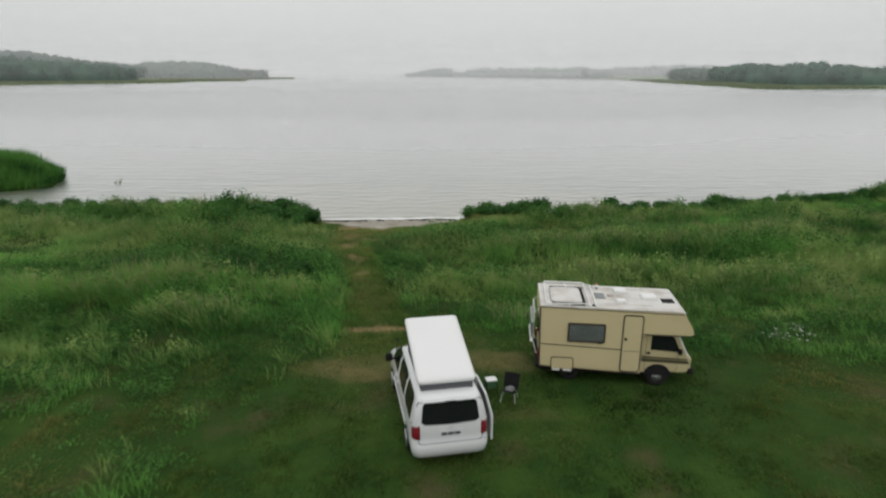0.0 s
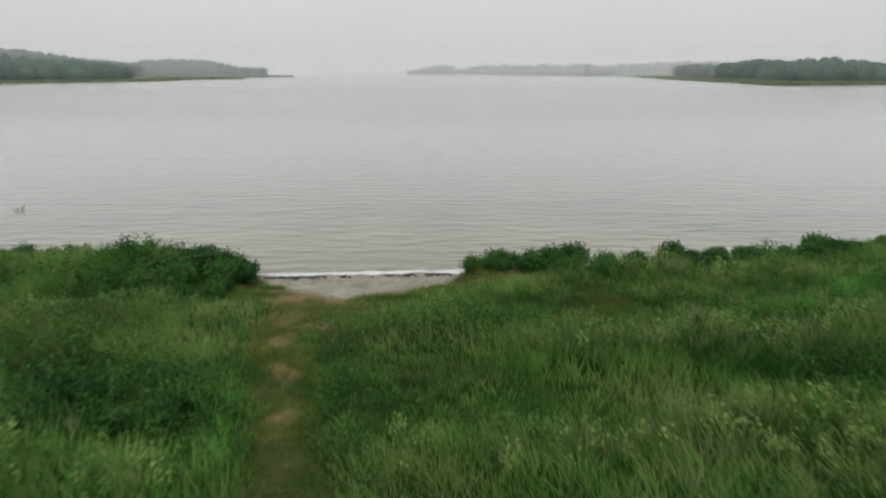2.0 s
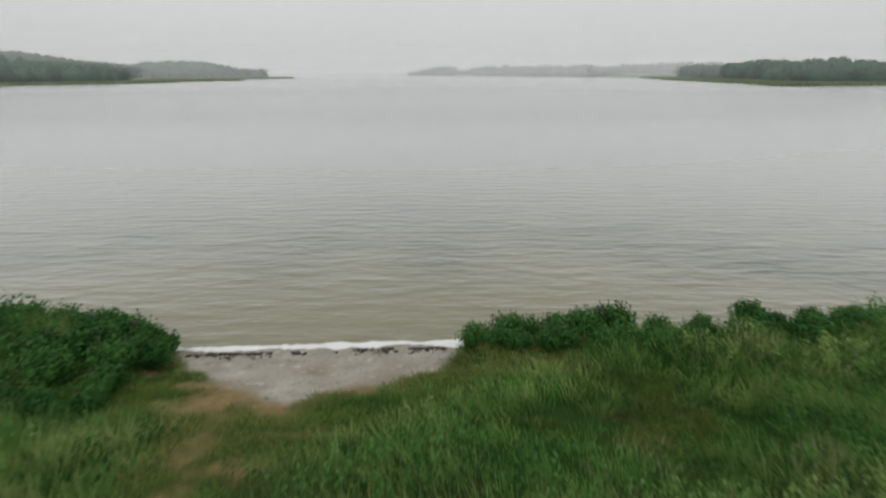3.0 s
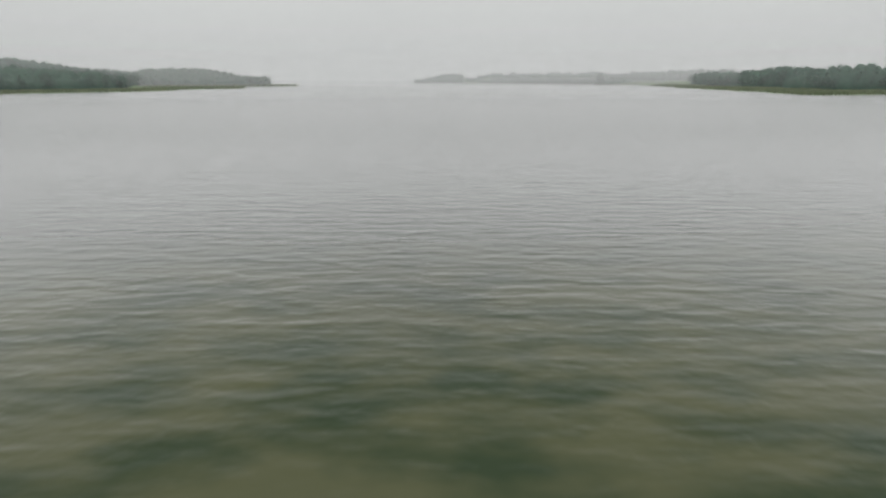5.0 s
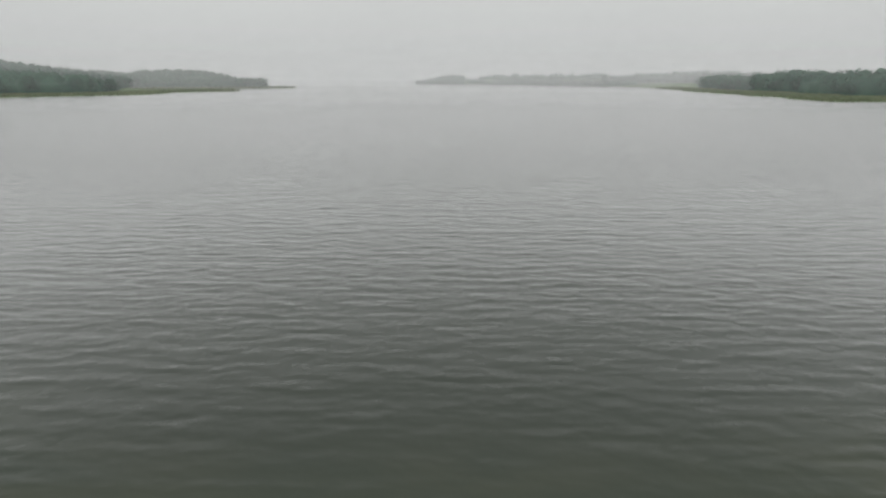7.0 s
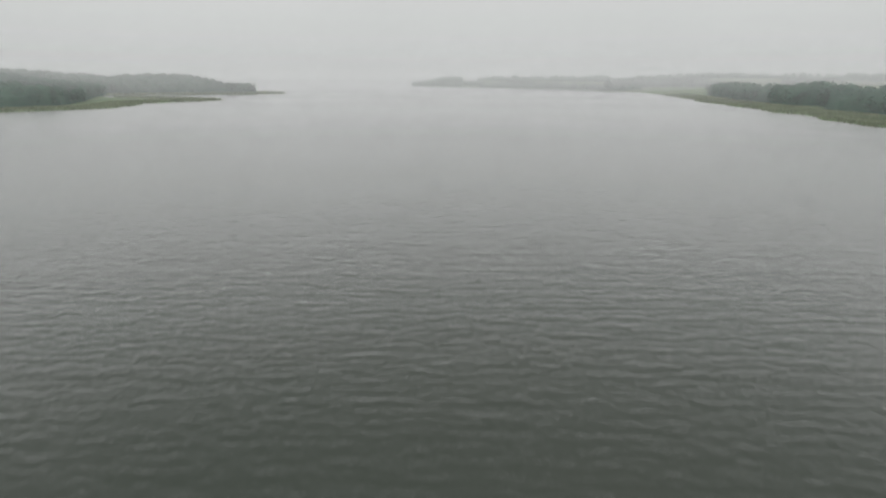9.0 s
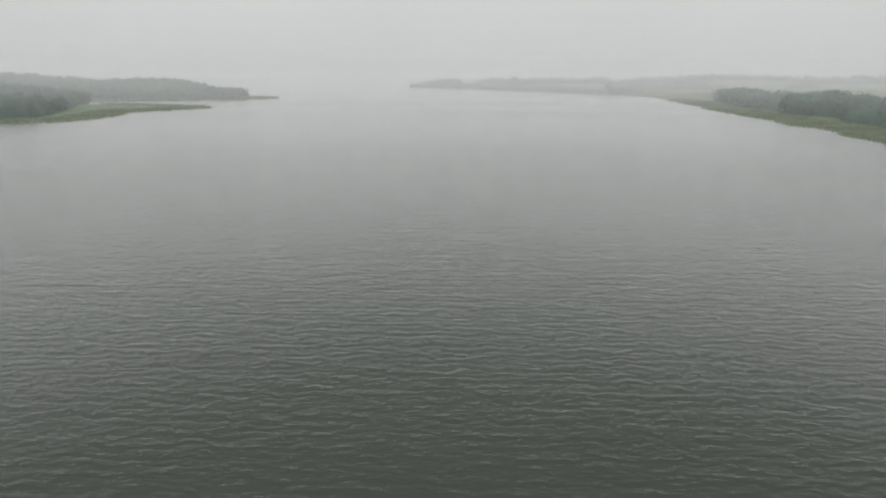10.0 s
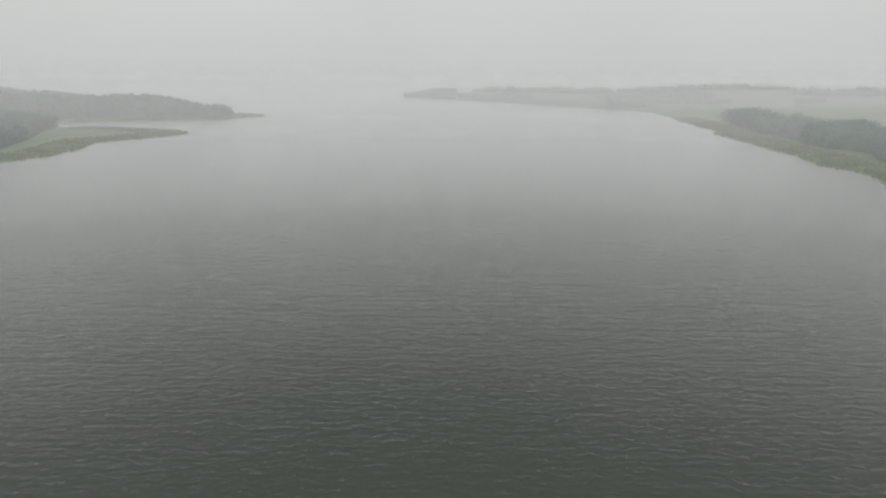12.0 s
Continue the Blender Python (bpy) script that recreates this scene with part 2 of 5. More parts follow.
add3.operation = "MULTIPLY_ADD"
l.new(broad, add3.inputs[0])
add3.inputs[1].default_value = 1.5
l.new(add2.outputs[0], add3.inputs[2])
wide = noise_of(n, l, 0.11, 3, 0.25, 0.75, "World", (0.35, 1.2, 1.0))
add4 = n.new("ShaderNodeMath")
add4.operation = "MULTIPLY_ADD"
l.new(wide, add4.inputs[0])
add4.inputs[1].default_value = 1.6
l.new(add3.outputs[0], add4.inputs[2])
# sparse steeper wavelets that stand out as short dark dashes
dash = noise_of(n, l, 0.60, 3, 0.52, 0.80, "World", (0.60, 1.5, 1.0))
add5 = n.new("ShaderNodeMath")
add5.operation = "MULTIPLY_ADD"
l.new(dash, add5.inputs[0])
add5.inputs[1].default_value = 2.2
l.new(add4.outputs[0], add5.inputs[2])
# wind waves in long crests across the lake
surface = add5.outputs[0]
for scale, tall in ((0.20, 0.75), (0.095, 0.55)):
    wind = n.new("ShaderNodeTexWave")
    wind.wave_type, wind.bands_direction, wind.wave_profile = "BANDS", "Y", "SIN"
    for slot, value in (("Scale", scale), ("Distortion", 7.5), ("Detail", 2.0), ("Detail Scale", 1.3), ("Detail Roughness", 0.55)):
        wind.inputs[slot].default_value = value
    l.new(n.new("ShaderNodeNewGeometry").outputs["Position"], wind.inputs["Vector"])
    add6 = n.new("ShaderNodeMath")
    add6.operation = "MULTIPLY_ADD"
    l.new(wind.outputs["Fac"], add6.inputs[0])
    add6.inputs[1].default_value = tall
    l.new(surface, add6.inputs[2])
    surface = add6.outputs[0]
bm_node = bump(n, l, p, surface, 0.5, 0.075)
l.new(chop, bm_node.inputs["Strength"])
for node in (murk, gloss, fres):
    l.new(bm_node.outputs["Normal"], node.inputs["Normal"])

M_FOAM = plain("foam", (0.62, 0.63, 0.62), 0.7, dirt=0.25, dirt_colour=(0.4, 0.4, 0.37), scale=2)
M_WRACK = plain("wrack", (0.045, 0.04, 0.03), 0.8, scale=4)
M_STONE = plain("stone", (0.30, 0.29, 0.27), 0.85, dirt=0.5, scale=10)

M_VANWHITE = plain("white_car_paint", (0.585, 0.59, 0.595), 0.3, dirt=0.08, coat=0.5, scale=3)
M_SHELL = plain("white_shell", (0.63, 0.63, 0.625), 0.42, dirt=0.05, scale=2)
M_CANVAS = plain("grey_canvas", (0.085, 0.09, 0.10), 0.9, scale=8)
M_GLASS = plain("tinted_glass", (0.008, 0.009, 0.010), 0.06, dirt=0.02, scale=3)
M_GREYGLASS = plain("grey_acrylic", (0.075, 0.088, 0.084), 0.14, dirt=0.5, dirt_colour=(0.20, 0.215, 0.205), scale=4)
M_BLACK = plain("black_plastic", (0.010, 0.010, 0.011), 0.8, dirt=0.06, scale=8)
M_RUBBER = plain("rubber", (0.014, 0.014, 0.014), 0.85, dirt=0.1, scale=8)
M_ALLOY = plain("alloy", (0.42, 0.43, 0.44), 0.35, metal=0.8, scale=8)
M_REDLAMP = plain("red_lamp", (0.17, 0.008, 0.018), 0.2, dirt=0.05, coat=0.6)
M_PLATE = plain("plate_white", (0.62, 0.63, 0.64), 0.4, scale=8)
M_BAR = plain("dark_bars", (0.05, 0.05, 0.055), 0.5)
M_CREAM = plain("cream_panel", (0.510, 0.435, 0.250), 0.45, dirt=0.16, dirt_colour=(0.25, 0.21, 0.14), scale=2.5)
M_CABCREAM = plain("cream_cab_paint", (0.44, 0.378, 0.218), 0.35, dirt=0.14, dirt_colour=(0.22, 0.18, 0.12), scale=3, coat=0.3)
M_RVROOF = plain("worn_white_roof", (0.55, 0.54, 0.51), 0.6, dirt=0.85, dirt_colour=(0.30, 0.265, 0.225), scale=5)
M_BROWN = plain("brown_trim", (0.042, 0.031, 0.022), 0.5, dirt=0.08, scale=8)
M_STRIPE = plain("dark_olive_stripe", (0.055, 0.05, 0.025), 0.4, scale=6)
M_WHITE = plain("white_metal", (0.66, 0.66, 0.64), 0.4, dirt=0.2, scale=6)
M_BLACKCLOTH = plain("black_cloth", (0.022, 0.022, 0.025), 0.95, scale=12)
M_GREENCLOTH = plain("green_cloth", (0.045, 0.10, 0.05), 0.9, scale=12)
M_GREYCLOTH = plain("grey_cloth", (0.15, 0.15, 0.155), 0.95, scale=12)
M_DULL = plain("weathered_plastic", (0.30, 0.275, 0.235), 0.7, dirt=0.4, scale=8)
M_RED = plain("red_plastic", (0.35, 0.04, 0.03), 0.4)


# ---- mesh helpers ----
def mesh_object(name, verts, faces, material, parent=None, smooth=False, label=""):
    me = bpy.data.meshes.new(name)
    me.from_pydata(verts, [], faces)
    me.materials.append(material)
    if smooth:
        me.polygons.foreach_set("use_smooth", [True] * len(me.polygons))
    me.update()
    ob = new(name, me)
    if parent:
        ob.parent = parent
    return tagged(ob, label)


def part(name, bm, material, parent=None, label="", smooth=False):
    me = bpy.data.meshes.new(name)
    bmesh.ops.recalc_face_normals(bm, faces=bm.faces)
    for f in bm.faces:
        f.smooth = smooth
    bm.to_mesh(me)
    bm.free()
    me.materials.append(material)
    ob = new(name, me)
    if parent:
        ob.parent = parent
    return tagged(ob, label)


def thing(name, m, label, category, group="", kind=""):
    ob = new(name)
    ob.empty_display_size = 0.2
    ob.matrix_world = m
    return tagged(ob, label, category, group, kind)


def slab(bm, x0, x1, y0, y1, z0, z1, bevel=0.0, seg=2):
    """A box with rounded edges."""
    r = bmesh.ops.create_cube(bm, size=1.0)
    for v in r["verts"]:
        v.co = Vector(((x0 + x1) / 2 + v.co.x * (x1 - x0), (y0 + y1) / 2 + v.co.y * (y1 - y0), (z0 + z1) / 2 + v.co.z * (z1 - z0)))
    if bevel > 0:
        edges = list({e for v in r["verts"] for e in v.link_edges})
        bmesh.ops.bevel(bm, geom=edges, offset=bevel, segments=seg, profile=0.5, affect="EDGES")
    return bm


def box(x0, x1, y0, y1, z0, z1, bevel=0.0, seg=2):
    return slab(bmesh.new(), x0, x1, y0, y1, z0, z1, bevel, seg)


def tube(bm, points, radius=0.012, sides=7):
    """A round bar along the points."""
    points = [Vector(q) for q in points]
    rings = []
    for i, q in enumerate(points):
        a = points[max(i - 1, 0)]
        b = points[min(i + 1, len(points) - 1)]
        d = (b - a).normalized()
        u = d.cross(Vector((0, 0, 1)) if abs(d.z) < 0.9 else Vector((1, 0, 0))).normalized()
        w = d.cross(u)
        rings.append([bm.verts.new(q + radius * (math.cos(k * math.tau / sides) * u + math.sin(k * math.tau / sides) * w)) for k in range(sides)])
    for a, b in zip(rings, rings[1:]):
        for k in range(sides):
            bm.faces.new((a[k], a[(k + 1) % sides], b[(k + 1) % sides], b[k]))
    bm.faces.new(rings[0])
    bm.faces.new(rings[-1])
    return bm


def lathe(bm, profile, axis="X", centre=(0, 0, 0), sides=24):
    """Turns (radius, offset) pairs round an axis."""
    rings = []
    for r, o in profile:
        ring = []
        for k in range(sides):
            c, s = r * math.cos(k * math.tau / sides), r * math.sin(k * math.tau / sides)
            q = {"X": (o, c, s), "Y": (c, o, s), "Z": (c, s, o)}[axis]
            ring.append(bm.verts.new(Vector(q) + Vector(centre)))
        rings.append(ring)
    for a, b in zip(rings, rings[1:]):
        for k in range(sides):
            bm.faces.new((a[k], a[(k + 1) % sides], b[(k + 1) % sides], b[k]))
    bm.faces.new(rings[0])
    bm.faces.new(rings[-1])
    return bm


def rounded(u0, u1, v0, v1, r, n=4):
    """The outline of a rounded rectangle."""
    out = []
    for cu, cv, a0 in ((u1 - r, v1 - r, 0), (u0 + r, v1 - r, 90), (u0 + r, v0 + r, 180), (u1 - r, v0 + r, 270)):
        for k in range(n + 1):
            a = radians(a0 + 90 * k / n)
            out.append((cu + r * math.cos(a), cv + r * math.sin(a)))
    return out


def panel(outline, to_place, thick=0.012):
    """A thin panel: the outline laid on a surface by to_place(u, v, height over the surface)."""
    bm = bmesh.new()
    top = [bm.verts.new(to_place(u, v, thick)) for u, v in outline]
    low = [bm.verts.new(to_place(u, v, -0.01)) for u, v in outline]
    bm.faces.new(top)
    bm.faces.new(low[::-1])
    for k in range(len(top)):
        bm.faces.new((top[k - 1], top[k], low[k], low[k - 1]))
    bmesh.ops.triangulate(bm, faces=[f for f in bm.faces if len(f.verts) > 4])
    return bm


def ribbon(outline, inner, to_place, thick=0.01):
    """A flat ring between two outlines of the same count."""
    bm = bmesh.new()
    a = [bm.verts.new(to_place(u, v, thick)) for u, v in outline]
    b = [bm.verts.new(to_place(u, v, thick)) for u, v in inner]
    c = [bm.verts.new(to_place(u, v, -0.01)) for u, v in outline]
    d = [bm.verts.new(to_place(u, v, -0.01)) for u, v in inner]
    for k in range(len(a)):
        bm.faces.new((a[k - 1], a[k], b[k], b[k - 1]))
        bm.faces.new((a[k - 1], a[k], c[k], c[k - 1]))
        bm.faces.new((b[k - 1], b[k], d[k], d[k - 1]))
    return bm


def prism(outline, y0, y1, bevel=0.0, seg=2):
    """A side profile in (x, z), drawn out from y0 to y1."""
    bm = bmesh.new()
    a = [bm.verts.new((x, y0, z)) for x, z in outline]
    b = [bm.verts.new((x, y1, z)) for x, z in outline]
    bm.faces.new(a)
    bm.faces.new(b[::-1])
    for k in range(len(a)):
        bm.faces.new((a[k - 1], a[k], b[k], b[k - 1]))
    bmesh.ops.recalc_face_normals(bm, faces=bm.faces)
    if bevel:
        bmesh.ops.bevel(bm, geom=list(bm.edges), offset=bevel, segments=seg, profile=0.5, affect="EDGES")
    return bm


# ---- the lie of the land ----
LAND = 0.65


def hash2(i, j, seed):
    v = np.sin(i * 127.1 + j * 311.7 + seed * 74.7) * 43758.5453
    return v - np.floor(v)


def value_noise(x, y, size, seed=0.0):
    x, y = np.asarray(x) / size, np.asarray(y) / size
    i, j = np.floor(x), np.floor(y)
    u, v = x - i, y - j
    u, v = u * u * (3 - 2 * u), v * v * (3 - 2 * v)
    a = hash2(i, j, seed) * (1 - u) + hash2(i + 1, j, seed) * u
    b = hash2(i, j + 1, seed) * (1 - u) + hash2(i + 1, j + 1, seed) * u
    return a * (1 - v) + b * v


def smooth01(x):
    x = np.clip(x, 0, 1)
    return x * x * (3 - 2 * x)


def shore_y(x):
    base = np.interp(x, [-400, -60, -33, -24, -14, -10, -8.4, 1.3, 2.5, 7, 12, 20, 28, 34, 40, 60, 400],
                     [90, 46, 42.4, 42.2, 42.4, 41.6, 40.8, 41.2, 41.8, 42.2, 42.5, 44.3, 46.4, 49.0, 52.0, 66, 300])
    out = smooth01((np.abs(np.asarray(x, float)) - 46) / 20)
    base = base + out * (9 * (value_noise(x, np.zeros_like(np.asarray(x, float)), 24, 40) - 0.5) + 4 * (value_noise(x, np.zeros_like(np.asarray(x, float)), 8, 41) - 0.5))
    return base + 0.5 * (value_noise(x, np.zeros_like(np.asarray(x, float)), 3.1, 4) - 0.5)


BEACH_X, BEACH_Y = [-9.2, -8.0, -7.3, -6.4, -5.4, -4.5, -3.6, -2.9, -1.7, -0.7, 0.7, 1.1, 1.6], [40.5, 39.0, 38.4, 37.8, 37.3, 36.5, 36.0, 36.7, 37.3, 37.7, 38.4, 39.2, 41.0]


def beach_mask(x, y):
    back = np.interp(x, BEACH_X, BEACH_Y)
    wob = 0.8 * (value_noise(x, y, 0.9, 8) - 0.5)
    side = smooth01((x + 9.0) / 0.8) * smooth01((1.7 - x) / 0.6)
    return smooth01((y + wob - back) / 0.7) * side


TRAIL = [(-1.9, 19.5), (-2.7, 22), (-3.1, 24.5), (-3.8, 27), (-4.4, 29), (-5.1, 31.8), (-5.1, 34), (-5.2, 37.5)]


def trail_distance(x, y):
    best = np.full(np.shape(x), 1e9)
    for (ax, ay), (bx, by) in zip(TRAIL, TRAIL[1:]):
        dx, dy = bx - ax, by - ay
        k = np.clip(((x - ax) * dx + (y - ay) * dy) / (dx * dx + dy * dy), 0, 1)
        best = np.minimum(best, np.hypot(x - ax - k * dx, y - ay - k * dy))
    return best


def mown_mask(x, y):
    wob = 1.4 * (value_noise(x, y, 1.6, 3) - 0.5) + 0.7 * (value_noise(x, y, 0.6, 5) - 0.5)
    edge_left = np.interp(y, [-50, 8, 13, 16, 19.3, 22, 23], [-9, -8, -6.7, -5.5, -4.6, -3.4, -2.6])
    edge_far = np.interp(x, [-6, -3, -1.9, 0.8, 2.6, 5, 9, 12, 15, 40], [20.5, 22.3, 22.6, 21.8, 21.2, 20.4, 19.4, 18.8, 18.4, 17.5])
    return smooth01((x + wob - edge_left) / 0.8) * smooth01((edge_far - y + wob) / 0.8)


def drift(x, y, places):
    """How strongly a spot lies in one of the oval drifts, 0 to 1."""
    best = np.zeros(np.shape(x))
    for cx, cy, rx, ry in places:
        d = np.hypot((x - cx) / rx, (y - cy) / ry) + 0.9 * (value_noise(x, y, 1.8, 61) - 0.5)
        best = np.maximum(best, smooth01((1.15 - d) / 0.5))
    return best


# drifts of dark leafy weeds in the hollows, and of pale flowering herbs on the swells
# the last NETTLES drift, and partly the first, imitate lens darkening in the corner
NETTLES = ((-9.8, 12.8, 5.0, 4.4), (-9.8, 28.6, 5.5, 1.8), (-15, 27.0, 6.0, 1.5), (2.0, 22.7, 2.5, 0.8), (6.0, 22.9, 2.6, 0.7), (-1.8, 26.6, 1.1, 2.4), (8.0, 34.6, 3.5, 1.1), (13.5, 33.4, 4.0, 1.2),
           (2.5, 33.2, 2.4, 0.9), (13.0, 20.2, 5.0, 1.3), (-11.5, 37.0, 3.5, 2.4), (22, 36, 6, 1.6), (-22, 37.5, 6, 1.8), (6, 39.6, 4.5, 1.2), (-5.8, 20.4, 1.3, 1.6), (-8.5, 26.3, 4.0, 0.9))
PALE = ((3.0, 25.2, 4.5, 1.2), (9.5, 25.6, 7.0, 1.4), (7.5, 30.8, 5.0, 1.3), (12, 38.2, 7.0, 1.1), (-11.5, 33.1, 5.5, 1.0), (-22, 34.2, 6.0, 1.1), (-8.0, 24.2, 3.4, 1.0), (-14, 23.4, 4.5, 1.2),
        (-9.2, 21.4, 2.8, 1.0), (17.5, 32.6, 4.5, 1.2), (20, 27.5, 6.0, 1.4), (-9.0, 18.3, 2.4, 0.8), (0.8, 35.4, 2.6, 0.7))


def tall_height(x, y):
    """How high the meadow stands, in metres; 0 where it is mown, trodden or sand."""
    tuft = 0.16 + 1.15 * value_noise(x * 0.7, y, 2.3, 1) ** 1.8 + 0.60 * (value_noise(x * 0.6, y, 5.5, 2) - 0.35) + 0.55 * (value_noise(x, y, 0.95, 6) - 0.5)
    trod = smooth01((trail_distance(x, y) - 0.30 - 0.6 * value_noise(x, y, 1.1, 7)) / 0.95)
    low = 0.22 + 0.78 * smooth01((np.hypot((x + 3.6) / 6.2, (y - 39.3) / 5.4) - 0.85) / 0.7)
    tuft = tuft + 0.30 * drift(x, y, PALE) - 0.12 * drift(x, y, NETTLES)
    return np.clip(tuft, 0.15, 1.35) * low * (1 - 0.8 * smooth01((y - np.interp(x, BEACH_X, BEACH_Y) + 1.2 + 1.1 * smooth01((-2.5 - x) / 1.5)) / 0.8) * smooth01((x + 9.2) / 0.8) * smooth01((0.5 - x) / 1.2)) * (1 - mown_mask(x, y)) * trod * (1 - beach_mask(x, y))


def bare_mask(x, y):
    b = (0.34 + 0.30 * smooth01((y - 27.5) / 2.5)) * smooth01((0.70 - trail_distance(x, y)) / 0.6) * smooth01((value_noise(x, y, 1.7, 9) - 0.25) / 0.4)
    for cx, cy, rx, ry, k in ((-2.6, 17.6, 2.2, 1.1, 0.48), (1.9, 18.2, 1.5, 0.9, 0.48), (2.5, 14.9, 0.9, 0.45, 0.2), (-2.4, 20.6, 1.3, 0.38, 1.0), (-5.6, 36.3, 2.3, 0.8, 0.95), (-4.05, 26.6, 0.7, 1.2, 0.72), (-4.5, 29.2, 0.7, 1.3, 0.62), (-5.3, 34.0, 0.7, 1.0, 0.72), (-3.9, 33.1, 1.1, 0.45, 0.95), (-5.1, 31.7, 0.6, 0.5, 0.9), (-4.9, 28.6, 0.35, 1.0, 0.5), (-2.6, 34.6, 1.4, 0.3, 0.6)):
        d = np.hypot((x - cx) / rx, (y - cy) / ry) + 0.7 * (value_noise(x, y, 0.7, 11) - 0.5)
        b = np.maximum(b, k * smooth01((1.15 - d) / 0.6))
    back = np.interp(x, BEACH_X, BEACH_Y)
    rim = smooth01((y - back + 1.1 + 0.8 * smooth01((-2.5 - x) / 1.5) + 1.2 * (value_noise(x, y, 1.2, 35) - 0.5)) / 0.8) * smooth01((x + 9.4) / 0.9) * smooth01((0.2 - x) / 1.5)
    b = b * (0.5 + 0.75 * value_noise(x, y, 0.5, 39))
    return np.maximum(b, 0.9 * rim * smooth01((value_noise(x, y, 0.8, 36) - 0.15) / 0.4))


def land_z(x, y):
    d = shore_y(x) - y
    sandy = smooth01((x + 9.6) / 1.2) * smooth01((2.4 - x) / 1.0)
    bank = np.where(d > 0, LAND * smooth01(d / 2.2), 0.14 * d)
    strand = np.where(d > 0, LAND * 0.85 * smooth01(d / 7.5) + 0.02 * np.minimum(d, 5), 0.10 * d)
    z = bank * (1 - sandy) + strand * sandy
    rough = 0.10 * (value_noise(x, y, 3.5, 12) - 0.5) + 0.05 * (value_noise(x, y, 1.0, 13) - 0.5)
    z = z + rough * smooth01((d - 1) / 4) * (1 - mown_mask(x, y))
    return np.maximum(z, -3.0)


def spaced(lo, hi, step, far, growth):
    """Coordinates at even steps from lo to hi, then wider and wider out to far on both sides."""
    mid = list(np.arange(lo, hi + step / 2, step))
    up, s = [], step
    v = mid[-1]
    while v < far[1]:
        s *= growth
        v += s
        up.append(v)
    dn, s = [], step
    v = mid[0]
    while v > far[0]:
        s *= growth
        v -= s
        dn.append(v)
    return np.array(dn[::-1] + mid + up)


def grid_object(name, xs, ys, z_of, material, attributes=(), keep=None, smooth=True):
    gx, gy = np.meshgrid(xs, ys)
    gz = z_of(gx, gy)
    nx, ny = len(xs), len(ys)
    idx = np.arange(nx * ny).reshape(ny, nx)
    quads = np.stack([idx[:-1, :-1], idx[:-1, 1:], idx[1:, 1:], idx[1:, :-1]], -1).reshape(-1, 4)
    if keep is not None:
        ok = keep(gx, gy, gz).ravel()
        quads = quads[ok[quads].any(1)]
        used = np.unique(quads)
        remap = np.zeros(nx * ny, int)
        remap[used] = np.arange(len(used))
        quads = remap[quads]
    else:
        used = np.arange(nx * ny)
    co = np.stack([gx.ravel(), gy.ravel(), gz.ravel()], -1)[used]
    me = bpy.data.meshes.new(name)
    me.vertices.add(len(co))
    me.vertices.foreach_set("co", co.ravel())
    me.loops.add(quads.size)
    me.loops.foreach_set("vertex_index", quads.ravel())
    me.polygons.add(len(quads))
    me.polygons.foreach_set("loop_start", np.arange(0, quads.size, 4))
    me.polygons.foreach_set("loop_total", np.full(len(quads), 4))
    me.polygons.foreach_set("use_smooth", np.full(len(quads), smooth))
    for key, fn in attributes:
        a = me.attributes.new(key, "FLOAT", "POINT")
        a.data.foreach_set("value", np.asarray(fn(gx, gy), float).ravel()[used])
    me.update(calc_edges=True)
    me.validate()
    me.materials.append(material)
    return new(name, me)


ground = grid_object("ground", spaced(-42, 44, 0.3, (-330, 330), 1.12), spaced(9, 54, 0.3, (-260, 320), 1.12), land_z, M_GROUND,
                     (("bare", bare_mask), ("sand", beach_mask)), keep=lambda x, y, z: y < shore_y(x) + 6)
tagged(ground, "grassy meadow with trodden sandy trail and small beach", "ground", kind="structure")


# ---- the lake ----
def wave_z(x, y):
    fade = smooth01((190 - y) / 90) * smooth01((95 - np.abs(x)) / 30) * smooth01((y - shore_y(x) + 0.5) / 3.0)
    z = np.zeros_like(x)
    rng = np.random.RandomState(7)
    for k in range(26):
        lam = 0.62 + 1.15 * rng.rand() ** 1.5
        ang = math.radians(rng.normal(2, 18))
        kx, ky = math.sin(ang) * math.tau / lam, math.cos(ang) * math.tau / lam
        z += 0.0018 * lam * np.sin(kx * x + ky * y + rng.rand() * 6.28)
    gust = (0.8 + 0.4 * value_noise(x, y, 9.0, 21)) * (0.42 + 0.5 * smooth01((y - 60) / 70))
    return z * fade * gust


def depth_mask(x, y):
    return smooth01((y - shore_y(x) - 20 + 8 * (value_noise(x, y, 9, 22) - 0.5)) / 30)


def weedy_mask(x, y):
    away = smooth01((np.abs(x + 3.5) - 9) / 16)
    return smooth01((y - shore_y(x) - 4 + 3.6 * away + 4 * (value_noise(x, y, 4, 23) - 0.5)) / (12 - 8 * away))


water = grid_object("water", spaced(-46, 48, 0.55, (-4600, 4600), 1.07), spaced(37, 118, 0.15, (-330, 4900), 1.02), wave_z, M_WATER,
                    (("depth", depth_mask), ("weedy", weedy_mask), ("chop", lambda x, y: (0.31 + 0.24 * smooth01((y - 90) / 80)) * (0.60 + 0.40 * smooth01((y - shore_y(x) - 20) / 90)))), keep=lambda x, y, z: y > shore_y(x) - 3)
tagged(water, "wide grey rippled lake under an overcast sky", "lake", kind="structure")


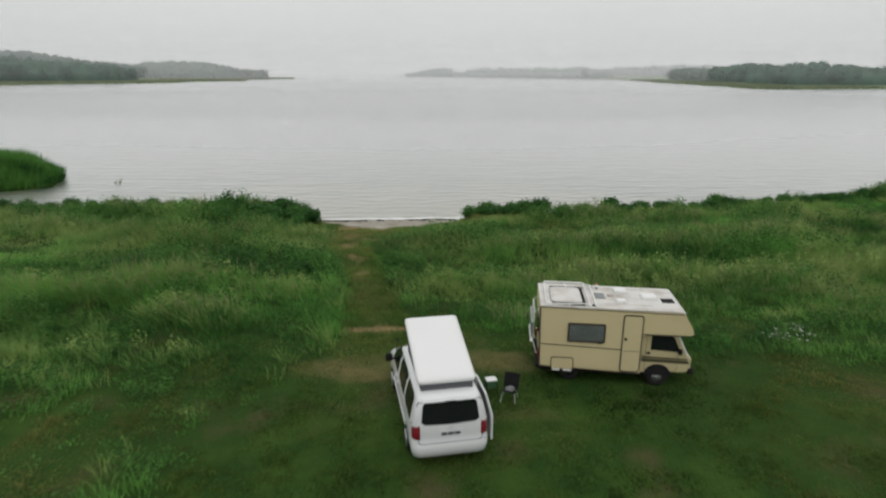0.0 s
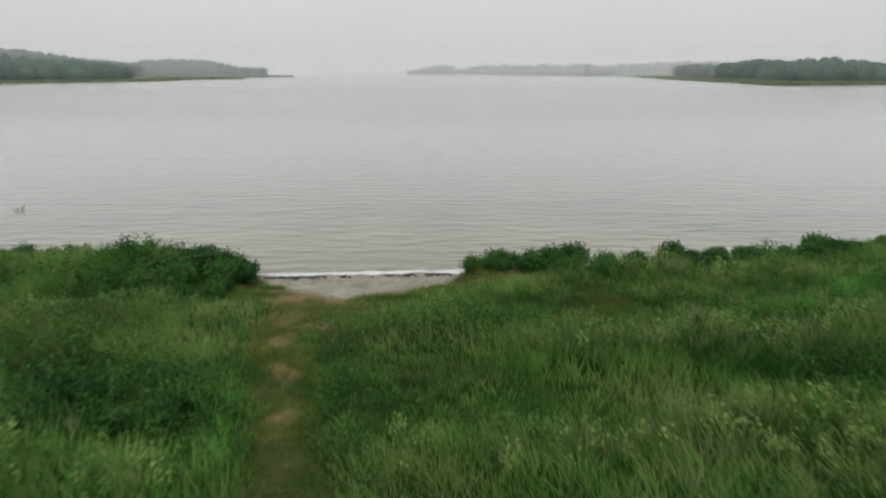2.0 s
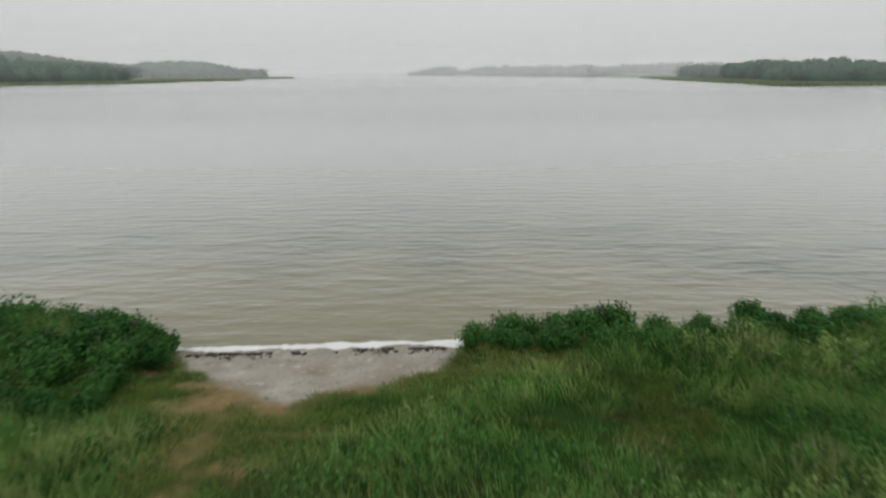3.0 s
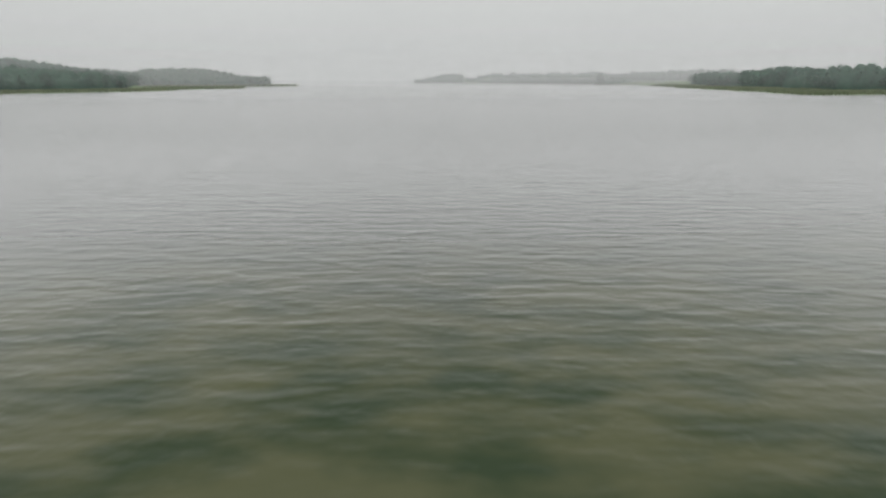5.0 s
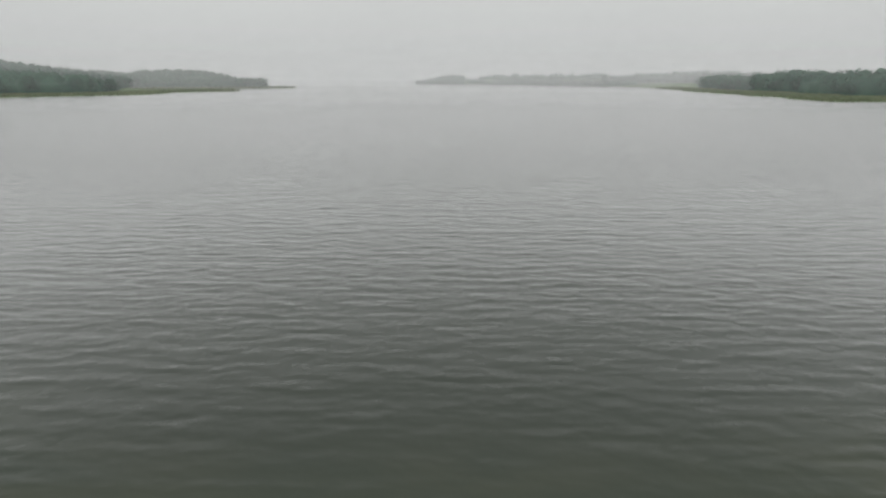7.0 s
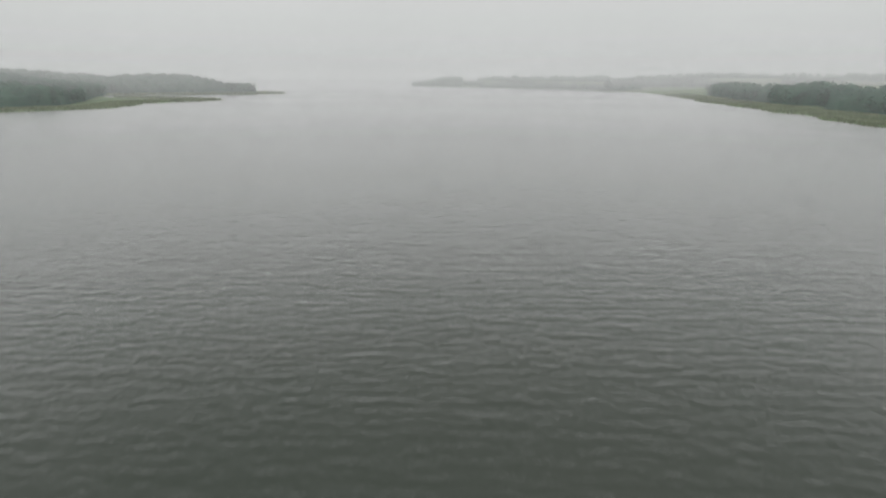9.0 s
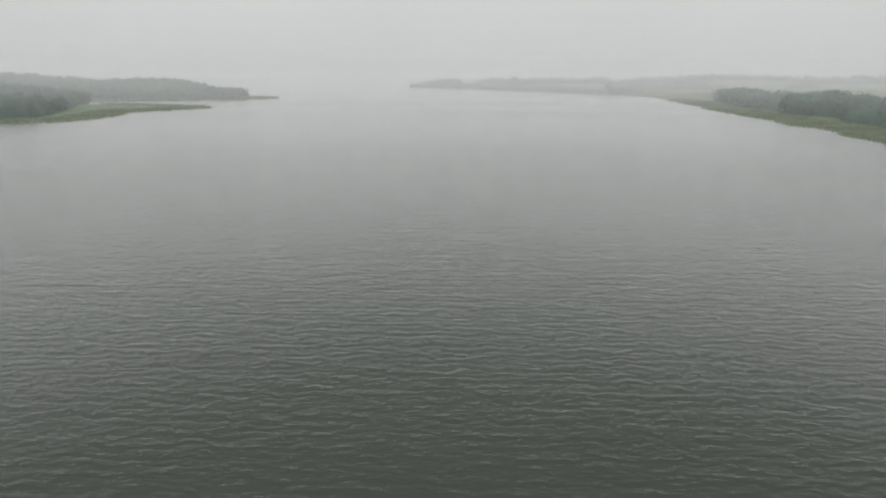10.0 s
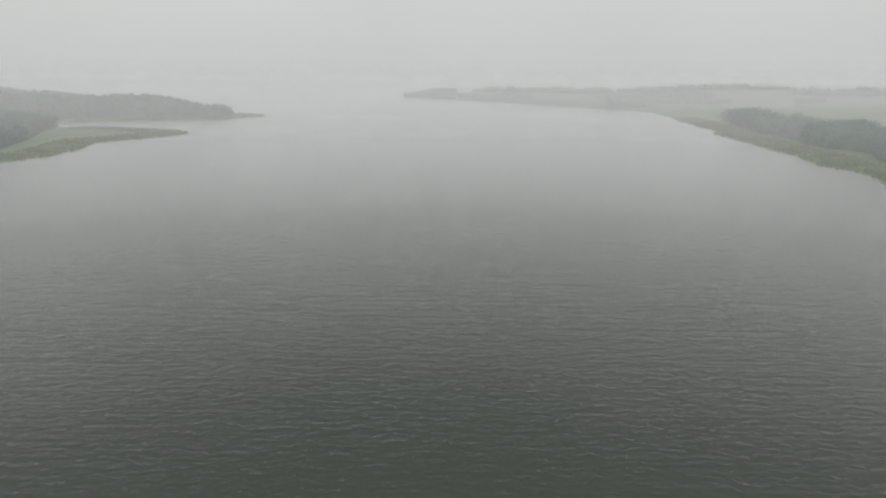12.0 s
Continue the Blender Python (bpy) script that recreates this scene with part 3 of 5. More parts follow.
# ---- far shores ----
def inside_distance(px, py, poly):
    """Metres to the outline, positive inside."""
    best = np.full(np.shape(px), 1e9)
    odd = np.zeros(np.shape(px), bool)
    for (ax, ay), (bx, by) in zip(poly, poly[1:] + poly[:1]):
        dx, dy = bx - ax, by - ay
        k = np.clip(((px - ax) * dx + (py - ay) * dy) / (dx * dx + dy * dy), 0, 1)
        best = np.minimum(best, np.hypot(px - ax - k * dx, py - ay - k * dy))
        if dy:
            odd ^= ((ay > py) != (by > py)) & (px < ax + (py - ay) * dx / dy)
    return np.where(odd, best, -best)


def shoreland(name, poly, hill, material, label, step, wobble):
    xs = [q[0] for q in poly]
    ys = [q[1] for q in poly]

    def z_of(x, y):
        d = inside_distance(x, y, poly) + wobble * (value_noise(x, y, 11, 31) - 0.5) + 0.5 * wobble * (value_noise(x, y, 4.5, 32) - 0.5)
        low = np.where(d > 0, 0.7 * smooth01(d / 4) + 0.006 * np.maximum(d, 0), 0.15 * d)
        return np.maximum(low + np.where(d > 0, hill(x, y) * smooth01((d - 15) / 70), 0), -2.0)

    ob = grid_object(name, np.arange(min(xs) - 12, max(xs) + 12, step), np.arange(min(ys) - 12, max(ys) + 12, step), z_of, material,
                     keep=lambda x, y, z: z > -1.2)
    tagged(ob, label, "shore", kind="structure")
    return z_of


LEFT = [(-330, 440), (-306, 505), (-288, 533), (-264, 560), (-258, 585), (-262, 626), (-274, 660), (-256, 694), (-240, 722), (-234, 744),
        (-246, 757), (-270, 768), (-300, 784), (-352, 795), (-420, 800), (-640, 800), (-760, 640), (-700, 430), (-480, 380)]
HEAD = [(-234, 985), (-250, 952), (-292, 925), (-340, 902), (-372, 885), (-420, 876), (-520, 850), (-760, 820), (-1000, 860), (-1000, 1180), (-560, 1200),
        (-400, 1130), (-300, 1040), (-262, 1002)]
RIGHT = [(520, 470), (360, 462), (300, 452), (262, 440), (236, 431), (222, 433), (226, 458), (229, 490), (241, 518), (243, 545), (236, 562), (248, 605), (252, 660), (259, 730), (262, 778), (276, 800), (280, 850),
         (290, 925), (306, 1040), (314, 1130), (285, 1200), (272, 1220), (225, 1275), (168, 1338), (68, 1480), (-20, 1590), (-118, 1705), (-60, 1790), (260, 1900),
         (900, 1900), (1300, 1500), (1300, 480)]
left_z = shoreland("shore_west", LEFT, lambda x, y: 17 * smooth01((-300 - x) / 190) * smooth01((x + 900) / 200), M_FARLAND,
                   "low reedy shore with a long spit below woods", 3.0, 7)
head_z = shoreland("shore_headland", HEAD, lambda x, y: 11 * np.exp(-((x + 415) / 90) ** 2 - ((y - 1000) / 90) ** 2) + 16 * smooth01((-480 - x) / 160), M_FARLAND,
                   "misty wooded headland with a sandy spit", 4.5, 7)
right_z = shoreland("shore_east", RIGHT, lambda x, y: 5 + 9 * smooth01((x - 420) / 300) + 6 * smooth01((y - 1300) / 400), M_FARLAND,
                    "long reedy shore with pale meadow behind", 6.0, 7)


def clump_cloud(centres, radii, count, size, seed, squash=0.85, turn=0.6):
    """Leafy clumps: bent leaf faces scattered through the outer half of lumpy crowns. Gives vertex and face arrays."""
    rng = np.random.RandomState(seed)
    n = len(centres)
    d = rng.normal(size=(n, count, 3))
    d /= np.linalg.norm(d, axis=2, keepdims=True)
    r = 0.45 + 0.6 * rng.rand(n, count, 1) ** 0.6
    lump = 1 + 0.30 * np.sin(3.1 * d[..., :1] + 7 * rng.rand(n, 1, 1)) * np.cos(2.7 * d[..., 1:2] + 7 * rng.rand(n, 1, 1))
    q = centres[:, None, :] + d * r * lump * radii[:, None, :]
    nrm = d + turn * rng.normal(size=d.shape)
    nrm /= np.linalg.norm(nrm, axis=2, keepdims=True)
    up = rng.normal(size=d.shape)
    u = np.cross(nrm, up)
    u /= np.linalg.norm(u, axis=2, keepdims=True)
    v = np.cross(nrm, u) * squash
    s = size * (0.6 + 0.8 * rng.rand(n, count, 1)) * radii[:, None, :].mean(2, keepdims=True)
    co = np.stack([q - u * s, q - v * s + nrm * s * 0.3, q + u * s, q + v * s + nrm * s * 0.3], 2).reshape(-1, 3)
    faces = np.arange(len(co)).reshape(-1, 4)
    return co, faces


def array_object(name, co, faces, material, tip=None, parent=None):
    me = bpy.data.meshes.new(name)
    k = faces.shape[1]
    me.vertices.add(len(co))
    me.vertices.foreach_set("co", np.ascontiguousarray(co, float).ravel())
    me.loops.add(faces.size)
    me.loops.foreach_set("vertex_index", faces.ravel())
    me.polygons.add(len(faces))
    me.polygons.foreach_set("loop_start", np.arange(0, faces.size, k))
    me.polygons.foreach_set("loop_total", np.full(len(faces), k))
    if tip is not None:
        a = me.attributes.new("tip", "FLOAT", "POINT")
        a.data.foreach_set("value", tip)
    me.update(calc_edges=True)
    me.materials.append(material)
    ob = new(name, me)
    if parent:
        ob.parent = parent
    return ob


def far_wood(name, poly, z_of, accept, spacing, height, material, label, seed, leaves=44, step=2.6):
    """A wood of many crowns on a far shore."""
    rng = np.random.RandomState(seed)
    xs = [q[0] for q in poly]
    ys = [q[1] for q in poly]
    n = int((max(xs) - min(xs)) * (max(ys) - min(ys)) / spacing ** 2)
    x = min(xs) + rng.rand(n) * (max(xs) - min(xs))
    y = min(ys) + rng.rand(n) * (max(ys) - min(ys))
    d = inside_distance(x, y, poly)
    ok = accept(x, y, d)
    x, y, d = x[ok], y[ok], d[ok]
    h = height * (0.63 + 0.20 * rng.rand(len(x)) + 0.35 * value_noise(x, y, 45, 41))
    base = z_of(x, y)
    w = h * (0.24 + 0.12 * rng.rand(len(x)))
    centres = np.stack([x, y, base + h * 0.52], -1)
    radii = np.stack([0.95 * w, 0.95 * w, h * 0.40], -1)
    co, faces = clump_cloud(centres, radii, leaves, 0.24, seed, turn=0.12)
    co[:, 2] = np.maximum(co[:, 2], 0.3)
    # the closed canopy below the crowns' tops
    gx, gy = np.meshgrid(np.arange(x.min() - 30, x.max() + 30, step), np.arange(y.min() - 30, y.max() + 30, step))
    gd = inside_distance(gx, gy, poly)
    inside = accept(gx, gy, gd)
    for _ in range(2):
        wide = np.pad(inside.astype(float), 2)
        near = sum(wide[a:a + gx.shape[0], b:b + gx.shape[1]] for a in range(5) for b in range(5))
        inside = near > 16
    top = height * (0.34 + 0.16 * value_noise(gx, gy, 45, 41) + 0.08 * value_noise(gx, gy, 3.4, 50))
    for tx, ty, th, tw in zip(x, y, h, w):
        a, b = int((tx - gx[0, 0]) / step), int((ty - gy[0, 0]) / step)
        k = int(1.6 * tw / step) + 1
        win = (slice(max(b - k, 0), b + k + 1), slice(max(a - k, 0), a + k + 1))
        r2 = ((gx[win] - tx) ** 2 + (gy[win] - ty) ** 2) / (1.35 * tw) ** 2
        top[win] = np.maximum(top[win], th * (0.93 - 0.5 * r2))
    gz = z_of(gx, gy) + np.where(inside, top, -1.5)
    idx = np.arange(gx.size).reshape(gx.shape) + len(co)
    quads = np.stack([idx[:-1, :-1], idx[:-1, 1:], idx[1:, 1:], idx[1:, :-1]], -1).reshape(-1, 4)
    hit = inside.ravel()[quads - len(co)].any(1)
    co = np.concatenate([co, np.stack([gx.ravel(), gy.ravel(), gz.ravel()], -1)])
    faces = np.concatenate([faces, quads[hit]])
    used = np.unique(faces)
    remap = np.zeros(len(co), int)
    remap[used] = np.arange(len(used))
    ob = array_object(name, co[used], remap[faces], material)
    ob.data.polygons.foreach_set("use_smooth", np.full(len(ob.data.polygons), True))
    return tagged(ob, label, "wood", kind="stuff")


far_wood("woods", LEFT, left_z, lambda x, y, d: (d > 26 + 10 * value_noise(x, y, 30, 42)) & (x < -298 - 0.36 * np.maximum(y - 585, 0) ) & (y < 760) & (x > -620) & (y > 470),
         10.0, 15, M_WOOD_NEAR, "dense dark green wood on a far lake shore", 51)
far_wood("woods", HEAD, head_z, lambda x, y, d: (d > 16) & (x > -800) & (x < -272), 11.5, 16, M_WOOD_PALE, "misty grey-green wood on a far headland", 52)
far_wood("woods", RIGHT, right_z, lambda x, y, d: (d > 26 + 16 * value_noise(x, y, 60, 43)) & (d < 72 + 26 * value_noise(x, y, 80, 44)) & (y < 930) & (x < 520) & (y > 330),
         8.5, 15.5, M_WOOD_NEAR, "strip of dark green broadleaf trees along a shore", 53)
far_wood("woods", RIGHT, right_z, lambda x, y, d: (d > 14) & (d < 60) & (y > 1210) & (x < 420) & (value_noise(x, y, 70, 45) > 0.42), 12, 12, M_WOOD_PALE,
         "pale tree line in the mist across the lake", 54, 12)
far_wood("woods", RIGHT, right_z, lambda x, y, d: (d > 70) & (y > 1100) & (value_noise(x, y, 120, 46) > 0.60), 26, 17, M_WOOD_PALE,
         "pale hedgerows and copses in the mist", 55, 12)
far_wood("woods", RIGHT, right_z, lambda x, y, d: (d > 4) & (x < 30) & (y > 1560), 11, 14, M_WOOD_PALE, "pale wooded point in the mist", 57, 12)


def tree(x, y, base, h, material, seed):
    """One tree: a tapered trunk, limbs and a crown of leaf clumps."""
    rng = np.random.RandomState(seed)
    t = thing("tree", pose(x, y, base), "tall broadleaf tree standing alone on the misty shore", "tree")
    bm = bmesh.new()
    lathe(bm, [(0.035 * h, 0), (0.026 * h, 0.15 * h), (0.018 * h, 0.45 * h), (0.006 * h, 0.8 * h)], "Z", sides=8)
    part("trunk", bm, M_BARK, t)
    bm = bmesh.new()
    tops = []
    for k in range(9):
        a, z = k * 2.4, h * (0.25 + 0.06 * k)
        r = h * (0.30 - 0.018 * k)
        e = Vector((r * math.cos(a), r * math.sin(a), z + 0.12 * h))
        tube(bm, [(0, 0, z), tuple(e * 0.5 + Vector((0, 0, z * 0.5))), tuple(e)], 0.007 * h, 5)
        tops.append(e)
    part("branchwork", bm, M_BARK, t)
    centres = np.array([tuple(e * 0.75 + Vector((0, 0, 0.05 * h))) for e in tops] + [(0, 0, 0.86 * h), (0, 0, 0.6 * h)])
    radii = np.full((len(centres), 3), 0.17 * h) * (0.8 + 0.5 * rng.rand(len(centres), 1))
    co, faces = clump_cloud(centres, radii, 60, 0.26, seed)
    array_object("crown", co, faces, material, parent=t)
    return t


tree(279, 1230, 0.9, 21, M_WOOD_PALE, 61)
tree(392, 1420, 9.0, 18, M_WOOD_PALE, 62)


def reed_fringe(name, poly, z_of, lo, hi, x_range, y_range, count, height, material, label, seed):
    """Stands of reed along a shore: upright leaning blades in bunches."""
    rng = np.random.RandomState(seed)
    x = x_range[0] + rng.rand(count) * (x_range[1] - x_range[0])
    y = y_range[0] + rng.rand(count) * (y_range[1] - y_range[0])
    d = inside_distance(x, y, poly)
    ok = (d > lo) & (d < hi)
    x, y = x[ok], y[ok]
    n = len(x)
    z = np.maximum(z_of(x, y), -0.2)
    h = height * (0.5 + rng.rand(n))
    a = rng.rand(n) * math.pi
    w = 0.35 * height * (0.5 + rng.rand(n))
    ux, uy = np.cos(a) * w, np.sin(a) * w
    lx, ly = rng.normal(size=n) * 0.15 * h, rng.normal(size=n) * 0.15 * h
    co = np.stack([np.stack([x - ux, y - uy, z - 0.1], -1), np.stack([x + ux, y + uy, z - 0.1], -1),
                   np.stack([x + lx + 0.5 * ux, y + ly, z + h * 0.9], -1), np.stack([x + lx - 0.4 * ux, y + ly, z + h], -1)], 1).reshape(-1, 3)
    return tagged(array_object(name, co, np.arange(len(co)).reshape(-1, 4), material), label, "reeds", kind="stuff")


reed_fringe("reeds", LEFT, left_z, -1.0, 30, (-360, -228), (440, 800), 26000, 1.4, M_REED, "pale green reed bed along a far shore", 71)
reed_fringe("reeds", RIGHT, right_z, -1.0, 32, (205, 330), (330, 1000), 42000, 1.3, M_REED, "pale green reed bed along a far shore", 72)
reed_fringe("reeds", HEAD, head_z, -1.0, 14, (-520, -230), (840, 1010), 12000, 2.0, M_REED, "pale reeds on a misty headland", 73)


# ---- sheets imitating the mist over the lake ----
def haze_sheet(radius, top, foot, thin, thick):
    """A curved see-through sheet round the lake that imitates haze; it leans away, thicker aloft."""
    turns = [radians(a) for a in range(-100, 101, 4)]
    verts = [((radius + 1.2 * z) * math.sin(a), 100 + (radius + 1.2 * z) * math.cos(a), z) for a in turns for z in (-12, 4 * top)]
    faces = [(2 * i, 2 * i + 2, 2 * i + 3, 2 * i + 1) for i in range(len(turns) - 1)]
    ob = mesh_object("mist", verts, faces, haze_sheet_material("mist", foot, thin, thick, top), smooth=True)
    return tagged(ob, "pale see-through sheet imitating mist over the lake", "mist", kind="stuff")


# six nested sheets whose alpha adds up to the distance haze
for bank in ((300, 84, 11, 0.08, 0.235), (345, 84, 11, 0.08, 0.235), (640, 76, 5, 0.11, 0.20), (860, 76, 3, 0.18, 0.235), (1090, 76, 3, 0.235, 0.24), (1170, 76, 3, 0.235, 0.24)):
    haze_sheet(*bank)

# ---- the reed islet by the near shore ----
ISLET = [(-34.8, 52.2), (-35.5, 55.5), (-37.5, 59.5), (-42, 62.5), (-50, 64), (-64, 64), (-70, 56), (-60, 49.5), (-46, 48.8), (-38, 49.6)]


def islet_z(x, y):
    d = inside_distance(x, y, ISLET) + 1.5 * (value_noise(x, y, 4.5, 48) - 0.5) + 0.8 * (value_noise(x, y, 1.7, 49) - 0.5)
    return np.where(d > 0, 0.9 * smooth01(d / 4), 0.25 * d)


islet = grid_object("islet", np.arange(-74, -31, 0.5), np.arange(45, 68, 0.5), islet_z, M_GROUND, (("bare", lambda x, y: x * 0), ("sand", lambda x, y: x * 0)), keep=lambda x, y, z: z > -0.8)
tagged(islet, "small low islet covered with green reeds", "islet", kind="structure")


# ---- grass ----
def blades(name, x, y, z, h, per, spread, width, lean, material, label, seed, category="grass", dry=None):
    """Tufts of blades at the places given: each blade a bent, pointed strip."""
    rng = np.random.RandomState(seed)
    n = len(x)
    a = rng.rand(n, per) * math.tau
    r = spread * np.sqrt(rng.rand(n, per))
    bx, by = x[:, None] + r * np.cos(a), y[:, None] + r * np.sin(a)
    bz = np.repeat(z[:, None], per, 1) - 0.03
    bh = h[:, None] * (0.55 + 0.6 * rng.rand(n, per))
    o = a + rng.normal(size=(n, per)) * 0.7
    wind = 0.5
    swirl = math.tau * value_noise(bx, by, 7.0, 33)
    tx = bx + bh * (lean * np.cos(o) * (0.3 + rng.rand(n, per)) + wind * lean * np.cos(swirl))
    ty = by + bh * (lean * np.sin(o) * (0.3 + rng.rand(n, per)) + wind * lean * np.sin(swirl))
    f = rng.rand(n, per) * math.pi
    wx, wy = np.cos(f) * width, np.sin(f) * width
    mx, my, mz = bx * 0.72 + tx * 0.28, by * 0.72 + ty * 0.28, bz + bh * 0.5
    co = np.stack([np.stack([bx, by, bz], -1), np.stack([mx + wx, my + wy, mz], -1), np.stack([tx, ty, bz + bh], -1), np.stack([mx - wx, my - wy, mz], -1)], 2).reshape(-1, 3)
    tip = np.tile(np.array([0.0, 0.6, 1.0, 0.6]), n * per)
    if dry is not None:
        tip = tip * np.repeat(dry, per * 4)
    ob = array_object(name, co, np.arange(len(co)).reshape(-1, 4), material, tip)
    return tagged(ob, label, category, kind="stuff")


rng = np.random.RandomState(5)


def sown(count, x0, x1, y0, y1):
    return x0 + rng.rand(count) * (x1 - x0), y0 + rng.rand(count) * (y1 - y0)


# leafy weeds and paler herbs in drifts
for name, mark, low in (("weeds", 34, 0.52), ("herbs", 37, 0.54)):
    x, y = sown(20000, -42, 46, 8, 52)
    th = tall_height(x, y)
    edge = (x > 7.5) & (y < 24) & (rng.rand(len(x)) > 0.4) & (name == "weeds")
    west = (x < -8.3) & (x > -16) & (y > 29) & (rng.rand(len(x)) > 0.4) & (name == "weeds")
    ok = (y < shore_y(x) - 0.6) & (th > 0.2) & ((value_noise(x * 0.6, y, 2.6, mark) > low) | edge | west | (rng.rand(len(x)) < drift(x, y, NETTLES if name == "weeds" else PALE))) & (np.abs(x) < 9 + 0.78 * y)
    ok &= rng.rand(len(x)) > 0.9 * drift(x, y, PALE if name == "weeds" else NETTLES)
    x, y, th = x[ok], y[ok], th[ok]
    if name == "weeds":
        c = np.stack([x, y, land_z(x, y) + 0.5 * th + 0.06], -1)
        co, faces = clump_cloud(c, np.stack([0.30 + 0 * th, 0.30 + 0 * th, 0.6 * th + 0.05], -1), 36, 0.115, 80)
        tagged(array_object("weeds", co, faces, M_WEED), "leafy dark green nettles and weeds in the meadow", "weeds", kind="stuff")
    else:
        blades("herbs", x, y, land_z(x, y), 0.25 + 0.75 * th, 18, 0.30, 0.013, 0.6, M_HERB, "pale yellow-green flowering herbs in the meadow", 79, "herbs")

# tufted herbs in pale flower that stand out over the swells
x, y = sown(12000, -32, 36, 15, 43)
th = tall_height(x, y)
ok = (y < shore_y(x) - 0.6) & (th > 0.25) & (rng.rand(len(x)) < 0.85 * drift(x, y, PALE)) & (value_noise(x, y, 0.7, 66) > 0.36) & (np.abs(x) < 9 + 0.78 * y)
x, y, th = x[ok], y[ok], th[ok]
wide = 0.13 + 0.13 * rng.rand(len(x))
c = np.stack([x, y, land_z(x, y) + 0.30 + 0.62 * th], -1)
co, faces = clump_cloud(c, np.stack([wide, wide, 0.20 + 0.12 * th], -1), 22, 0.17, 92)
tagged(array_object("herbs", co, faces, M_HERB), "tufted pale herbs in flower over the meadow", "herbs", kind="stuff")

# the tall meadow, densest where the flight passes low
x, y = sown(62000, -44, 46, 4, 54)
th = tall_height(x, y)
ok = (y < shore_y(x) - 0.25) & (th > 0.04) & (np.abs(x) < 12 + 0.78 * y) & (rng.rand(len(x)) > 0.88 * drift(x, y, NETTLES))
x, y, th = x[ok], y[ok], th[ok]
blades("meadow", x, y, land_z(x, y), np.maximum(th * 0.9, 0.16), 9, 0.26, 0.012, 0.42, M_GRASS, "tall uneven green meadow grass", 81,
       dry=0.25 + 0.75 * smooth01((y - 19 + 0.25 * x) / 9))
x, y = sown(17000, -44, 46, 4, 52)
th = tall_height(x, y)
ok = (y < shore_y(x) - 1.0) & (th > 0.5) & ((value_noise(x * 0.6, y, 3.6, 14) > 0.62) | (rng.rand(len(x)) < 0.65 * drift(x, y, PALE))) & (np.abs(x) < 12 + 0.78 * y) & (drift(x, y, NETTLES) < 0.3)
x, y, th = x[ok], y[ok], th[ok]
blades("seed_heads", x, y, land_z(x, y) + th * 0.45, th * 0.72, 7, 0.3, 0.011, 0.35, M_STRAW, "straw-coloured seed heads over the meadow", 82)
# rough outer meadow out of the flight's sight
x, y = sown(11000, -140, 150, -60, 60)
ok = (y < shore_y(x) - 0.5) & ((np.abs(x) > 12 + 0.78 * np.maximum(y, 4)) | (y < 4)) & (np.abs(x) + np.abs(y + 3) > 16)
x, y = x[ok], y[ok]
blades("meadow", x, y, land_z(x, y), 0.5 + 0.4 * value_noise(x, y, 5, 15), 8, 0.9, 0.07, 0.5, M_GRASS, "tall uneven green meadow grass", 83)
# mown turf round the vehicles
x, y = sown(50000, -11, 20, 7, 24)
ok = (tall_height(x, y) < 0.2) & (rng.rand(len(x)) > 0.9 * bare_mask(x, y)) & (np.abs(x) < 4 + 0.78 * y)
x, y = x[ok], y[ok]
worn = rng.rand(len(x)) < 0.75 * drift(x, y, ((-3.0, 17.4, 4.2, 2.4), (1.9, 18.4, 3.2, 2.0), (-2.4, 21.0, 3.0, 1.6))) + 0.10 + 0.5 * smooth01((value_noise(x, y, 1.9, 67) - 0.52) / 0.2)
for pick, mat, words, seed in ((~worn, M_LAWN, "short green grass round the parked vehicles", 84), (worn, M_TROD, "worn yellowish grass beside the parked vehicles", 91)):
    px, py = x[pick], y[pick]
    blades("turf", px, py, land_z(px, py), 0.05 + 0.16 * value_noise(px, py, 0.8, 16) ** 2, 4, 0.12, 0.011, 0.7, mat, words, seed)
# sparse blades on the trail and the edge of the sand
x, y = sown(42000, -10, 8, 19, 42)
ok = ((trail_distance(x, y) < 1.15) | (beach_mask(x, y) > 0.02) | ((tall_height(x, y) < 0.32) & (y > 32))) & (y < shore_y(x) - 0.3) & (beach_mask(x, y) < 0.5) & (rng.rand(len(x)) > 1.15 * bare_mask(x, y))
x, y = x[ok], y[ok]
blades("turf", x, y, land_z(x, y), 0.10 + 0.16 * value_noise(x, y, 1.0, 17), 6, 0.15, 0.010, 0.6, M_TROD, "sparse low grass along the sandy trail", 85)
# islet reeds
x, y = sown(7000, -70, -33, 47, 65)
d = inside_distance(x, y, ISLET) + 1.5 * (value_noise(x, y, 4.5, 48) - 0.5) + 0.8 * (value_noise(x, y, 1.7, 49) - 0.5)
ok = d > 0.15
x, y, d = x[ok], y[ok], d[ok]
blades("reeds", x, y, np.maximum(islet_z(x, y), 0), (1.1 + 0.9 * smooth01(d / 3)) * (0.8 + 0.4 * value_noise(x, y, 2.5, 18)), 9, 0.35, 0.03, 0.35, M_RUSH,
       "tall green reeds covering a small islet", 86, "reeds", dry=0.15 + 0 * x)
x, y = np.array([-29.9, -29.6, -29.75, -30.05]), np.array([54.3, 54.4, 54.6, 54.5])
blades("reeds", x, y, np.full(4, -0.05), np.array([0.6, 0.45, 0.65, 0.4]), 8, 0.12, 0.014, 0.35, M_REED, "small pale reed tuft standing in the water", 87, "reeds")
